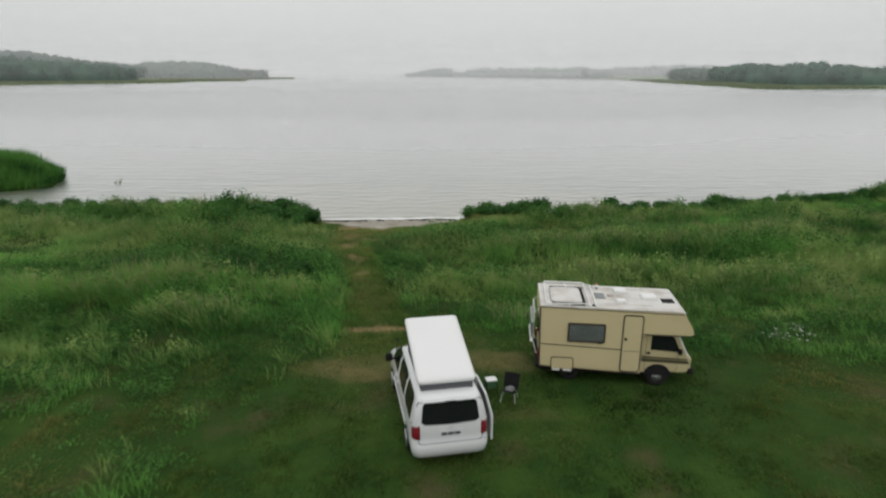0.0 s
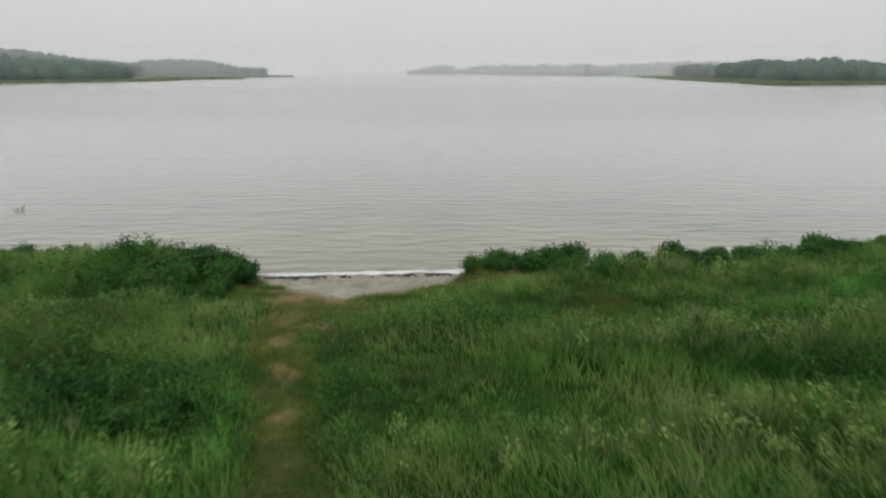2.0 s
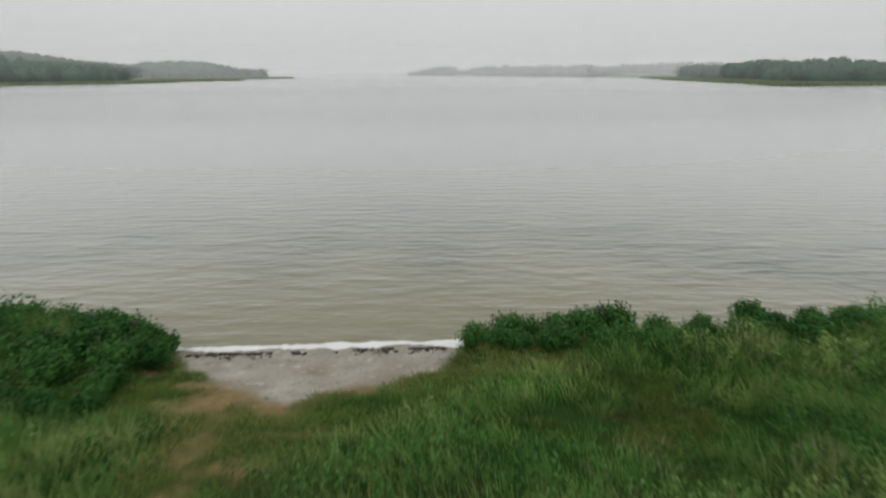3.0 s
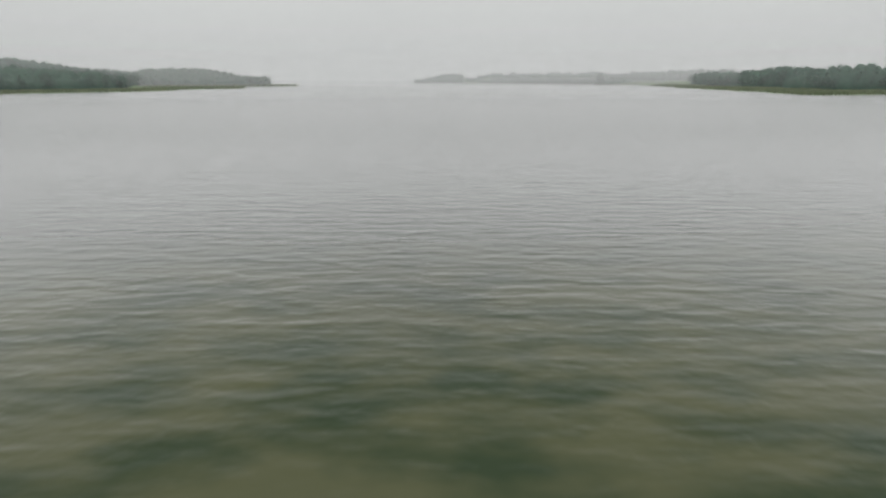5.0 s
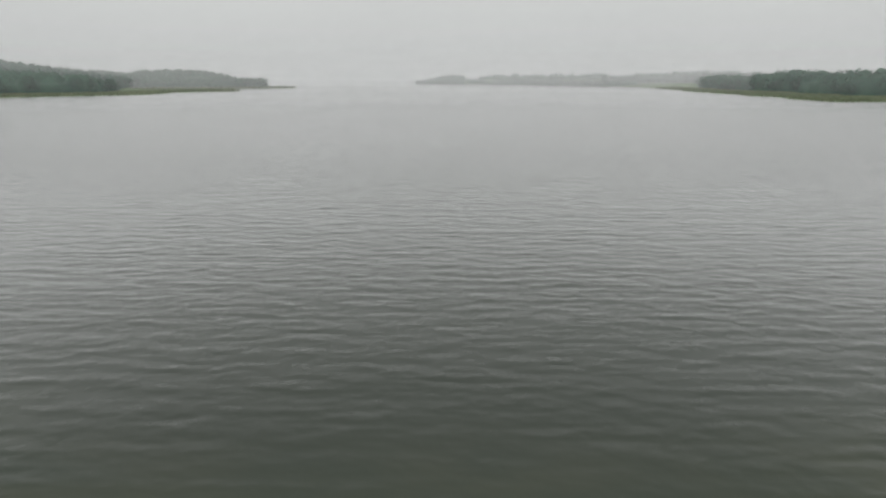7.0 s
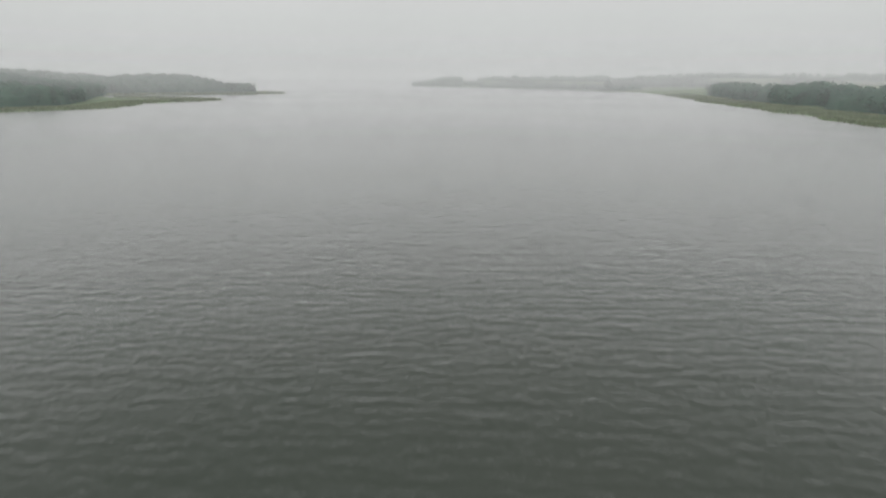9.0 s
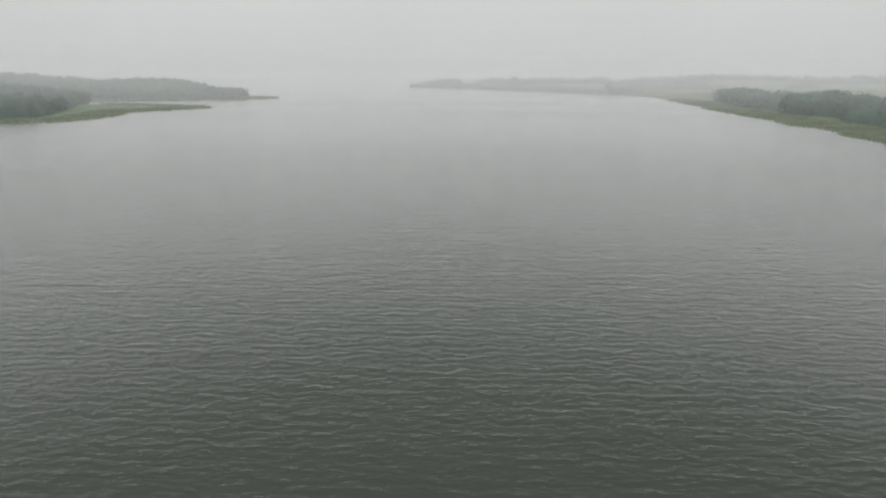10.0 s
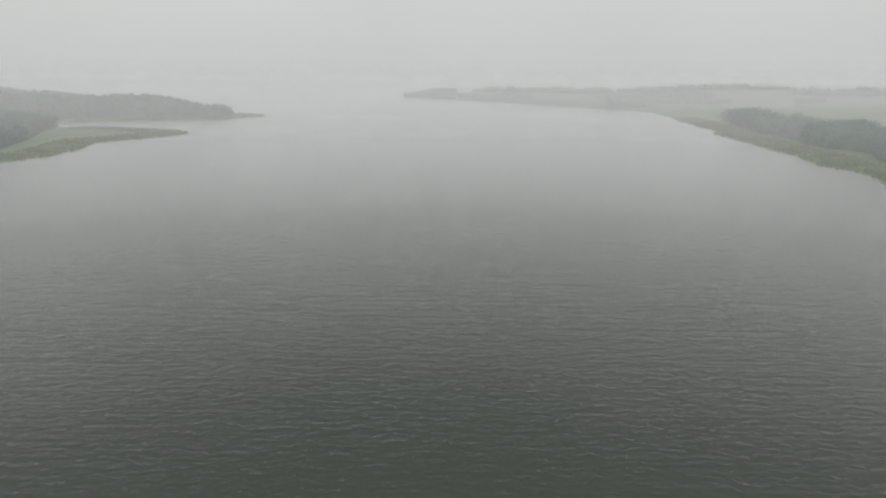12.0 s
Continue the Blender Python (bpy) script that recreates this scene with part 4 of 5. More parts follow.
# white umbels at the edge of the tall growth
x, y = sown(90, 10.0, 13, 18.9, 20.0)
ok = value_noise(x, y, 0.8, 19) > 0.45
x, y = x[ok], y[ok]
c = np.stack([x, y, land_z(x, y) + 0.35 + 0.3 * rng.rand(len(x))], -1)
co, faces = clump_cloud(c, np.full((len(c), 3), 0.055) * np.array([1, 1, 0.4]), 7, 0.40, 88)
tagged(array_object("blossom", co, faces, M_FLOWER), "white umbel flowers at the meadow edge", "flowers", kind="stuff")


# ---- shrubs along the waterline ----
def shrub_proto(seed):
    r = np.random.RandomState(seed)
    s = thing("shrub", Matrix(), "dense dark green shrub on the lake bank", "shrub", "shrubs along the bank")
    bm = bmesh.new()
    for k in range(7):
        a = k * 0.9 + r.rand()
        tube(bm, [(0.04 * math.cos(a), 0.04 * math.sin(a), -0.1), (0.2 * math.cos(a), 0.2 * math.sin(a), 0.4), (0.42 * math.cos(a), 0.42 * math.sin(a), 0.8)], 0.014, 5)
    part("stem", bm, M_BARK, s)
    n = 15
    a = np.arange(n) * 2.4 + 0.6 * r.rand(n)
    q = 0.44 * np.sqrt(np.arange(n) / n)
    c = np.stack([q * np.cos(a), q * np.sin(a), 0.25 + 0.55 * r.rand(n) * (1 - q / 0.7)], -1)
    co, faces = clump_cloud(c, np.array([1, 1, 1.15]) * 0.29 * (0.75 + 0.45 * r.rand(n, 1)), 110, 0.15, seed, turn=0.4)
    co[:, 2] = np.maximum(co[:, 2], -0.05)
    array_object("crown", co, faces, M_SHRUB, parent=s)
    return s


protos = [shrub_proto(90 + k) for k in range(4)]
spots = [(1.9, 1.0), (3.1, 1.25), (4.0, 1.0), (4.8, 1.05), (5.8, 1.2), (6.9, 1.5), (8.6, 0.85), (10.2, 0.8), (11.9, 1.3), (13.0, 0.9), (14.6, 0.9), (16.4, 0.7),
         (18.4, 0.7), (20.3, 1.35), (22.5, 0.7), (24.8, 0.8), (27.5, 0.75), (31, 0.8), (34.5, 0.9), (38, 1.0), (41.5, 1.1), (-8.9, 1.0), (-9.6, 1.15), (-10.4, 1.2), (-11.2, 1.3), (-12.1, 1.3),
         (-13.1, 1.35), (-14.2, 1.2), (-15.4, 1.25), (-16.6, 1.1), (-17.9, 1.2), (-19.2, 0.95), (-20.4, 1.15), (-21.8, 1.0), (-23.2, 1.2), (-24.6, 1.0), (-26.0, 1.15),
         (-27.6, 0.95), (-29.2, 1.1), (-30.9, 1.05), (-32.6, 1.1), (-34.5, 1.0)]
for k, (sx, sh) in enumerate(spots):
    sy = float(shore_y(np.array([sx]))[0]) - 0.75 - 0.35 * hash2(k, 3, 1)
    m = pose(sx, sy, float(land_z(np.array([sx]), np.array([sy]))[0]), 0, 0, 67.0 * k) @ Matrix.Diagonal((0.95 * sh, 0.95 * sh, sh * 1.05, 1))
    if k < 4:
        protos[k].matrix_world = m
    else:
        c = copy_thing(protos[k % 4], Matrix())
        c.matrix_world = m
# shrubs that close in on the beach from the west
for k, (sx, sy, s) in enumerate(((-8.7, 38.9, 0.95), (-9.5, 38.0, 1.2), (-9.1, 36.9, 0.9), (-10.5, 39.0, 1.3), (-10.9, 37.3, 1.15), (-12.0, 38.4, 1.3), (-12.4, 36.6, 1.0), (-13.6, 39.3, 1.2), (-14.0, 37.2, 1.1),
                                  (2.6, 39.9, 0.7), (4.3, 39.6, 0.8), (-8.9, 35.8, 0.75), (-10.0, 35.2, 0.85), (-11.4, 35.6, 0.9), (-9.2, 34.2, 0.7), (-10.8, 33.6, 0.75), (-12.6, 34.6, 0.8))):
    c = copy_thing(protos[k % 4], Matrix())
    c.matrix_world = pose(sx, sy, float(land_z(np.array([sx]), np.array([sy]))[0]), 0, 0, 29.0 * k) @ Matrix.Diagonal((s * 1.05, s * 1.05, s, 1))
# low brambles in the hollow of the western meadow
for k in range(34):
    sx, sy = -6.6 - 9.5 * hash2(k, 1, 5), 27.2 + 2.9 * hash2(k, 2, 5) - 0.12 * (6 + 9.5 * hash2(k, 1, 5))
    s = 0.50 + 0.28 * hash2(k, 3, 5)
    c = copy_thing(protos[k % 4], Matrix())
    c.matrix_world = pose(sx, sy, float(land_z(np.array([sx]), np.array([sy]))[0]), 0, 0, 83.0 * k) @ Matrix.Diagonal((s * 1.5, s * 1.5, s, 1))
    tagged(c, "low dark green bramble in tall meadow grass", "bramble", "brambles in the meadow")
# a second, lower row that thickens the bank
for k in range(46):
    sx = -36 + k * 1.75 + 0.8 * hash2(k, 5, 2)
    if -9.2 < sx < 2.6:
        continue
    sy = float(shore_y(np.array([sx]))[0]) - 1.7 - 0.9 * hash2(k, 7, 2)
    s = 0.6 + 0.4 * hash2(k, 9, 2)
    c = copy_thing(protos[k % 4], Matrix())
    c.matrix_world = pose(sx, sy, float(land_z(np.array([sx]), np.array([sy]))[0]), 0, 0, 41.0 * k) @ Matrix.Diagonal((s * 1.2, s * 1.2, s * 0.85, 1))

# ---- foam, wrack and stones on the beach ----
xs = np.arange(-8.9, 1.6, 0.06)
line = shore_y(xs) - 0.05 + 0.12 * (value_noise(xs, xs * 0, 0.9, 24) - 0.5)
verts, faces = [], []
for i, (fx, fy) in enumerate(zip(xs, line)):
    w = 0.04 + (0.20 + 0.18 * smooth01((fx + 5) / 3)) * float(value_noise(fx, 0.0, 0.6, 25)) ** 1.5 + 0.10 * float(value_noise(fx, 0.0, 0.17, 26))
    hgt = 0.02 + 0.055 * float(value_noise(fx, 0.0, 0.25, 27))
    zb = float(land_z(np.array([fx]), np.array([fy]))[0])
    for k, (dy, dz) in enumerate(((-w, 0.0), (-0.6 * w, hgt * 0.8), (0.0, hgt), (0.7 * w, hgt * 0.7), (1.1 * w, -0.03))):
        verts.append((fx, fy + dy, zb + 0.015 + dz * (0.8 + 0.4 * hash2(i, k, 3))))
    if i:
        for k in range(4):
            faces.append((5 * i - 5 + k, 5 * i + k, 5 * i + k + 1, 5 * i - 4 + k))
foam = mesh_object("foam", verts, faces, M_FOAM, smooth=True)
tagged(foam, "white foam of small waves breaking on the beach", "foam", kind="stuff")
stone_bm = bmesh.new()
bmesh.ops.create_icosphere(stone_bm, subdivisions=2, radius=1.0)
for v in stone_bm.verts:
    v.co *= 0.8 + 0.35 * noise.noise(v.co * 1.7)
stone = part("stone", stone_bm, M_STONE, smooth=True)
tagged(stone, "pale beach stone lying on wet sand", "stone", "stones on the beach")
wrack_bm = bmesh.new()
bmesh.ops.create_icosphere(wrack_bm, subdivisions=2, radius=1.0)
for v in wrack_bm.verts:
    v.co *= 0.7 + 0.6 * noise.noise(v.co * 2.6 + Vector((3, 1, 2)))
wrack = part("driftweed", wrack_bm, M_WRACK, smooth=True)
tagged(wrack, "dark clump of washed-up weed on the sand", "driftweed", "driftweed along the waterline")
for proto, places in ((stone, [(0.75, 39.9, 0.13), (0.5, 39.5, 0.09), (0.95, 40.2, 0.1), (0.6, 40.3, 0.07), (0.3, 39.2, 0.06), (0.85, 39.4, 0.06), (-6.9, 38.2, 0.07), (1.1, 39.9, 0.07)]),
                      (wrack, [(-4.4, 40.35, 0.16), (-4.1, 40.3, 0.10), (-2.1, 40.5, 0.10), (-1.3, 40.55, 0.13), (-0.9, 40.5, 0.09), (-6.0, 40.3, 0.09), (0.2, 40.6, 0.1), (-3.0, 40.45, 0.07), (-7.2, 40.15, 0.08)])):
    for k, (qx, qy, qs) in enumerate(places):
        qz = float(land_z(np.array([qx]), np.array([qy]))[0])
        m = pose(qx, qy, qz + qs * 0.2, 0, 0, 53 * k) @ Matrix.Diagonal((qs * 1.5, qs, qs * 0.6, 1))
        ob = proto if k == 0 else copy_thing(proto, Matrix())
        ob.matrix_world = m

# a broken line of weed left by the waves
x = -8.3 + 9.2 * rng.rand(420)
y = shore_y(x) - 0.42 - 0.16 * rng.rand(420) - 0.5 * (rng.rand(420) ** 6)
ok = value_noise(x, x * 0, 0.7, 38) > 0.35
x, y = x[ok], y[ok]
c = np.stack([x, y, land_z(x, y) + 0.02], -1)
co, faces = clump_cloud(c, np.full((len(c), 3), 0.07) * np.array([1.3, 0.8, 0.4]), 6, 0.5, 89)
tagged(array_object("wrack_line", co, faces, M_WRACK), "broken dark line of washed-up weed", "wrack", kind="stuff")


# ---- vehicles ----
def patch(u0, u1, v0, v1, to_place, nu=8, nv=6, thick=0.02):
    """A curved cover that follows the surface, with turned edges."""
    bm = bmesh.new()
    rows = []
    for j in range(nv + 1):
        row = []
        for i in range(nu + 1):
            edge = i in (0, nu) or j in (0, nv)
            row.append(bm.verts.new(to_place(u0 + (u1 - u0) * i / nu, v0 + (v1 - v0) * j / nv, -0.01 if edge else thick)))
        rows.append(row)
    for a, b in zip(rows, rows[1:]):
        for i in range(nu):
            bm.faces.new((a[i], a[i + 1], b[i + 1], b[i]))
    return bm


def glazing(rows, to_place, nu=5, nv=8, thick=0.012):
    """A pane that follows a curved flank: rows of height, rear end and front end."""
    bm = bmesh.new()
    zs = [q[0] for q in rows]
    grid = []
    for j in range(nv + 1):
        z = zs[0] + (zs[-1] - zs[0]) * j / nv
        a, b = (float(np.interp(z, zs, [q[k] for q in rows])) for k in (1, 2))
        grid.append([bm.verts.new(to_place(a + (b - a) * i / nu, z, -0.004 if i in (0, nu) or j in (0, nv) else thick)) for i in range(nu + 1)])
    for a, b in zip(grid, grid[1:]):
        for i in range(nu):
            bm.faces.new((a[i], a[i + 1], b[i + 1], b[i]))
    return bm


def wheel(parent, centre, radius, width, axis, out, cap=None, rim=1.0):
    """A wheel: tyre with a rounded tread, rim and hub cap on the outer side (out = 1 or -1 along the axis)."""
    w = width / 2
    i = {"X": 0, "Y": 1}[axis]

    def off(v):
        c = list(centre)
        c[i] += v
        return tuple(c)

    bm = bmesh.new()
    lathe(bm, [(radius * 0.62, -w), (radius * 0.9, -w), (radius * 0.985, -w * 0.75), (radius, 0), (radius * 0.985, w * 0.75), (radius * 0.9, w), (rim * radius * 0.62, w)], axis, centre, 28)
    tyre = part("wheel", bm, M_RUBBER, parent, "black rubber tyre", smooth=True)
    bm = bmesh.new()
    lathe(bm, [(rim * radius * a, b) for a, b in ((0.64, -0.02), (0.64, 0.02), (0.56, 0.012), (0.30, -0.005), (0.22, 0.02), (0.10, 0.03))], axis, off(out * w), 20)
    part("rim", bm, cap or M_ALLOY, tyre, "steel rim", smooth=True)


def station(z, rows):
    """Values of a row list at height z."""
    zs = [r[0] for r in rows]
    return [float(np.interp(z, zs, [r[k] for r in rows])) for k in range(1, len(rows[0]))]


# z, rear, front, half width
VAN = [(0.26, 0.10, 4.84, 0.86), (0.31, 0.03, 4.90, 0.93), (0.45, 0.0, 4.94, 0.955), (0.62, 0.0, 4.95, 0.96), (0.68, 0.045, 4.93, 0.96), (0.85, 0.05, 4.86, 0.96),
       (1.00, 0.06, 4.70, 0.955), (1.08, 0.07, 4.30, 0.95), (1.14, 0.085, 4.12, 0.935), (1.50, 0.16, 3.72, 0.855), (1.70, 0.22, 3.36, 0.785), (1.77, 0.28, 3.12, 0.745),
       (1.805, 0.40, 2.95, 0.68), (1.815, 0.6, 2.8, 0.5)]


def van():
    v = thing("camper_van", pose(0.235, 12.53, LAND, 0, 0, 11.0), "white camper van with lifted pop-top roof and open sliding door", "camper van")
    bm = bmesh.new()
    rings = []
    for z, rear, front, hw in VAN:
        ring = rounded(-hw, hw, rear, front, min(0.24, hw * 0.35) if z < 1.12 else min(0.16, hw * 0.3), 5)
        rings.append([bm.verts.new((px, py, z)) for px, py in ring])
    for a, b in zip(rings, rings[1:]):
        for k in range(len(a)):
            bm.faces.new((a[k - 1], a[k], b[k], b[k - 1]))
    bm.faces.new(rings[0])
    bm.faces.new(rings[-1])
    part("body", bm, M_VANWHITE, v, smooth=True)

    def on_rear(px, z, h):
        rear, front, hw = station(z, VAN)
        r = 0.24 if z < 1.12 else 0.16
        curve = r - math.sqrt(max(r * r - max(abs(px) - hw + r, 0) ** 2, 0))
        return (px, rear + curve - h, z)

    def on_side(sign):
        def place(py, z, h):
            return (sign * (station(z, VAN)[2] + h), py, z)
        return place

    def on_front(px, z, h):
        return (px, station(z, VAN)[1] + h, z)

    # tailgate
    part("tailgate_seam", ribbon(rounded(-0.80, 0.80, 0.66, 1.69, 0.10), rounded(-0.79, 0.79, 0.67, 1.68, 0.10), on_rear, 0.006), M_BLACK, v)
    part("rear_window", panel([(-0.71, 1.22), (-0.62, 1.155), (0, 1.13), (0.62, 1.155), (0.71, 1.22), (0.665, 1.60), (0.61, 1.665), (0.42, 1.68), (0.40, 1.66), (0.0, 1.665), (-0.40, 1.66), (-0.42, 1.68), (-0.61, 1.665), (-0.665, 1.60)], on_rear, 0.012),
         M_GLASS, v, "black tinted rear window")
    part("spoiler", box(-0.66, 0.66, 0.13, 0.34, 1.70, 1.74, 0.018), M_VANWHITE, v)
    part("brake_light", box(-0.13, 0.13, 0.118, 0.14, 1.712, 1.73, 0.004), M_BLACK, v, "slim dark high brake light")
    for s in (-1, 1):
        lamp = part("tail_lamp", patch(s * 0.74, s * 0.945, 0.77, 1.17, on_rear, 10, 8, 0.02), M_REDLAMP, v, "red tail lamp", smooth=True)
        part("reflector", patch(s * 0.76, s * 0.92, 0.98, 1.02, on_rear, 6, 3, 0.026), M_REDLAMP, lamp, "lamp divider")
    pl = part("number_plate", panel(rounded(-0.26, 0.26, 0.845, 0.955, 0.012), on_rear, 0.014), M_PLATE, v, "white plate with dark illegible bars")
    for a, b in ((-0.235, -0.09), (-0.075, 0.065), (0.08, 0.235)):
        part("plate_bar", panel(rounded(a, b, 0.862, 0.938, 0.006), on_rear, 0.017), M_BAR, pl)
    # plain double chevron
    for dz in (0.0, 0.035):
        bm = bmesh.new()
        tube(bm, [on_rear(-0.065, 1.0 + dz, 0.012), on_rear(0.0, 1.04 + dz, 0.012), on_rear(0.065, 1.0 + dz, 0.012)], 0.008, 5)
        part("badge", bm, M_ALLOY, v, "small grey metal chevron badge")
    part("handle_strip", panel(rounded(-0.30, 0.30, 0.972, 0.988, 0.006), on_rear, 0.012), M_VANWHITE, v)
    part("bumper_gap", panel(rounded(-0.86, 0.86, 0.648, 0.662, 0.005), on_rear, 0.008), M_BLACK, v)
    part("rear_wiper", tube(bmesh.new(), [on_rear(0.02, 1.17, 0.03), on_rear(0.30, 1.20, 0.03), on_rear(0.50, 1.24, 0.03)], 0.008, 5), M_BLACK, v)
    # side windows, seams, handles
    L, R = on_side(-1), on_side(1)
    for rows in (((1.09, 0.42, 1.55), (1.60, 0.47, 1.55), (1.735, 0.62, 1.55)), ((1.09, 1.58, 2.74), (1.735, 1.58, 2.74)), ((1.09, 2.82, 4.02), (1.50, 2.82, 3.62), (1.735, 2.82, 3.22))):
        part("side_window", glazing(rows, L), M_GLASS, v, "dark tinted side window")
    part("door_seam", ribbon(rounded(2.77, 3.95, 0.42, 1.71, 0.08), rounded(2.78, 3.94, 0.43, 1.70, 0.08), L, 0.005), M_BLACK, v)
    part("door_seam", ribbon(rounded(1.58, 2.75, 0.42, 1.71, 0.06), rounded(1.59, 2.74, 0.43, 1.70, 0.06), L, 0.005), M_BLACK, v)
    part("door_handle", tube(bmesh.new(), [L(2.88, 1.02, 0.02), L(2.98, 1.025, 0.035), L(3.08, 1.02, 0.02)], 0.014, 6), M_VANWHITE, v)
    part("door_handle", tube(bmesh.new(), [L(2.45, 1.02, 0.02), L(2.55, 1.025, 0.035), L(2.65, 1.02, 0.02)], 0.014, 6), M_VANWHITE, v)
    part("side_moulding", panel(rounded(1.25, 3.75, 0.50, 0.56, 0.01), L, 0.02), M_VANWHITE, v)
    part("fuel_flap", ribbon(rounded(0.95, 1.15, 0.98, 1.14, 0.03), rounded(0.957, 1.143, 0.987, 1.133, 0.025), L, 0.005), M_BLACK, v)
    part("windscreen", panel([(-0.80, 1.17), (0.80, 1.17), (0.70, 1.72), (-0.70, 1.72)], on_front, 0.010), M_GLASS, v, "dark windscreen")
    for rows in (((1.12, 0.42, 1.50), (1.60, 0.47, 1.50), (1.72, 0.62, 1.50)), ((1.09, 2.82, 4.02), (1.50, 2.82, 3.62), (1.735, 2.82, 3.22))):
        part("side_window", glazing(rows, R), M_GLASS, v, "dark tinted side window")
    # the open side: doorway shade as a black panel, sliding door run back along the flank
    part("doorway", panel(rounded(1.62, 2.72, 0.40, 1.72, 0.07), R, 0.006), M_BLACK, v, "open doorway, its inner shade painted as a black panel")
    # black sheet painting the shade between the flank and the open door
    part("door_shadow_gap", patch(0.30, 1.56, 0.42, 1.66, R, 3, 8, 0.008), M_BLACK, v, "black panel painting the shade behind the sliding door")
    door = part("sliding_door", prism([(0.30, 0.42), (1.46, 0.42), (1.48, 1.0), (1.46, 1.66), (0.42, 1.66), (0.30, 1.1)], 0.0, 0.06, 0.018), M_VANWHITE, v, "white sliding door run back along the flank")
    me = door.data
    for vert in me.vertices:
        py, th, z = vert.co.x, vert.co.y, vert.co.z
        vert.co = (station(z, VAN)[2] + 0.115 + th, py, z)

    def on_door(py, z, h):
        return (station(z, VAN)[2] + 0.175 + h, py, z)

    part("door_window", panel([(0.46, 1.16), (1.38, 1.16), (1.36, 1.60), (0.56, 1.60)], on_door, 0.008), M_GLASS, door, "dark tinted door window")
    part("door_latch", slab(bmesh.new(), 1.10, 1.16, 0.34, 0.50, 0.98, 1.06, 0.015), M_BLACK, door, "black door latch")
    part("door_rail", box(0.955, 1.00, 0.35, 1.70, 1.03, 1.06, 0.008), M_BLACK, v)
    # mirrors
    for s in (-1, 1):
        bm = bmesh.new()
        slab(bm, min(s * 1.00, s * 1.20), max(s * 1.00, s * 1.20), 3.62, 3.74, 1.10, 1.34, 0.045, 3)
        tube(bm, [(s * 0.92, 3.74, 1.14), (s * 1.04, 3.70, 1.17)], 0.03, 6)
        part("wing_mirror", bm, M_BLACK, v, "black wing mirror", smooth=True)
        part("wheel_arch", panel([(0.92 + 0.40 * math.cos(a), 0.33 + 0.40 * math.sin(a)) for a in np.linspace(0.02, math.pi - 0.02, 14)], (L, R)[s > 0], 0.004), M_BLACK, v)
        part("wheel_arch", panel([(4.02 + 0.40 * math.cos(a), 0.33 + 0.40 * math.sin(a)) for a in np.linspace(0.02, math.pi - 0.02, 14)], (L, R)[s > 0], 0.004), M_BLACK, v)
        for wy in (0.92, 4.02):
            wheel(v, (s * 0.87, wy, 0.335), 0.335, 0.215, "X", s)
    part("underbody", box(-0.80, 0.80, 0.25, 4.6, 0.20, 0.32, 0.03), M_BLACK, v)
    # pop-top: canvas bellows and a moulded shell, hinged low at the back
    z0, z1, y0, y1 = 1.99, 2.66, 0.52, 2.94
    hw = 0.725

    def slope(py):
        return z0 + (z1 - z0) * (py - y0) / (y1 - y0)

    bm = bmesh.new()
    cx = hw - 0.07
    lo = [(-cx, y0 + 0.01), (cx, y0 + 0.01), (cx, y1 - 0.12), (-cx, y1 - 0.12)]
    low = [bm.verts.new((px, py, 1.72)) for px, py in lo]
    mid = [bm.verts.new((px * 0.98, y0 + 0.03 + (py - y0 - 0.01) * 0.99, (1.80 + slope(py)) / 2)) for px, py in lo]
    top = [bm.verts.new((px, y0 + 0.03 + (py - y0 - 0.01), slope(y0 + 0.03 + (py - y0 - 0.01)) - 0.01)) for px, py in lo]
    for a, b in ((low, mid), (mid, top)):
        for k in range(4):
            bm.faces.new((a[k - 1], a[k], b[k], b[k - 1]))
    part("bellows", bm, M_CANVAS, v, "dark grey canvas bellows")
    bm = bmesh.new()
    rings = []
    for inset, dz in ((0.03, -0.03), (0.0, 0.0), (0.0, 0.055), (0.035, 0.095), (0.12, 0.112), (0.30, 0.118)):
        ring = rounded(-hw + inset, hw - inset, y0 + inset, y1 - inset * 1.5, 0.10, 5)
        rings.append([bm.verts.new((px, py, slope(py) + dz + 0.025 * math.sin(math.pi * (py - y0) / (y1 - y0)))) for px, py in ring])
    for a, b in zip(rings, rings[1:]):
        for k in range(len(a)):
            bm.faces.new((a[k - 1], a[k], b[k], b[k - 1]))
    bm.faces.new(rings[0])
    bm.faces.new(rings[-1])
    bmesh.ops.triangulate(bm, faces=[f for f in bm.faces if len(f.verts) > 4])
    part("roof_shell", bm, M_SHELL, v, "white moulded pop-top shell", smooth=True)
    return v


van()


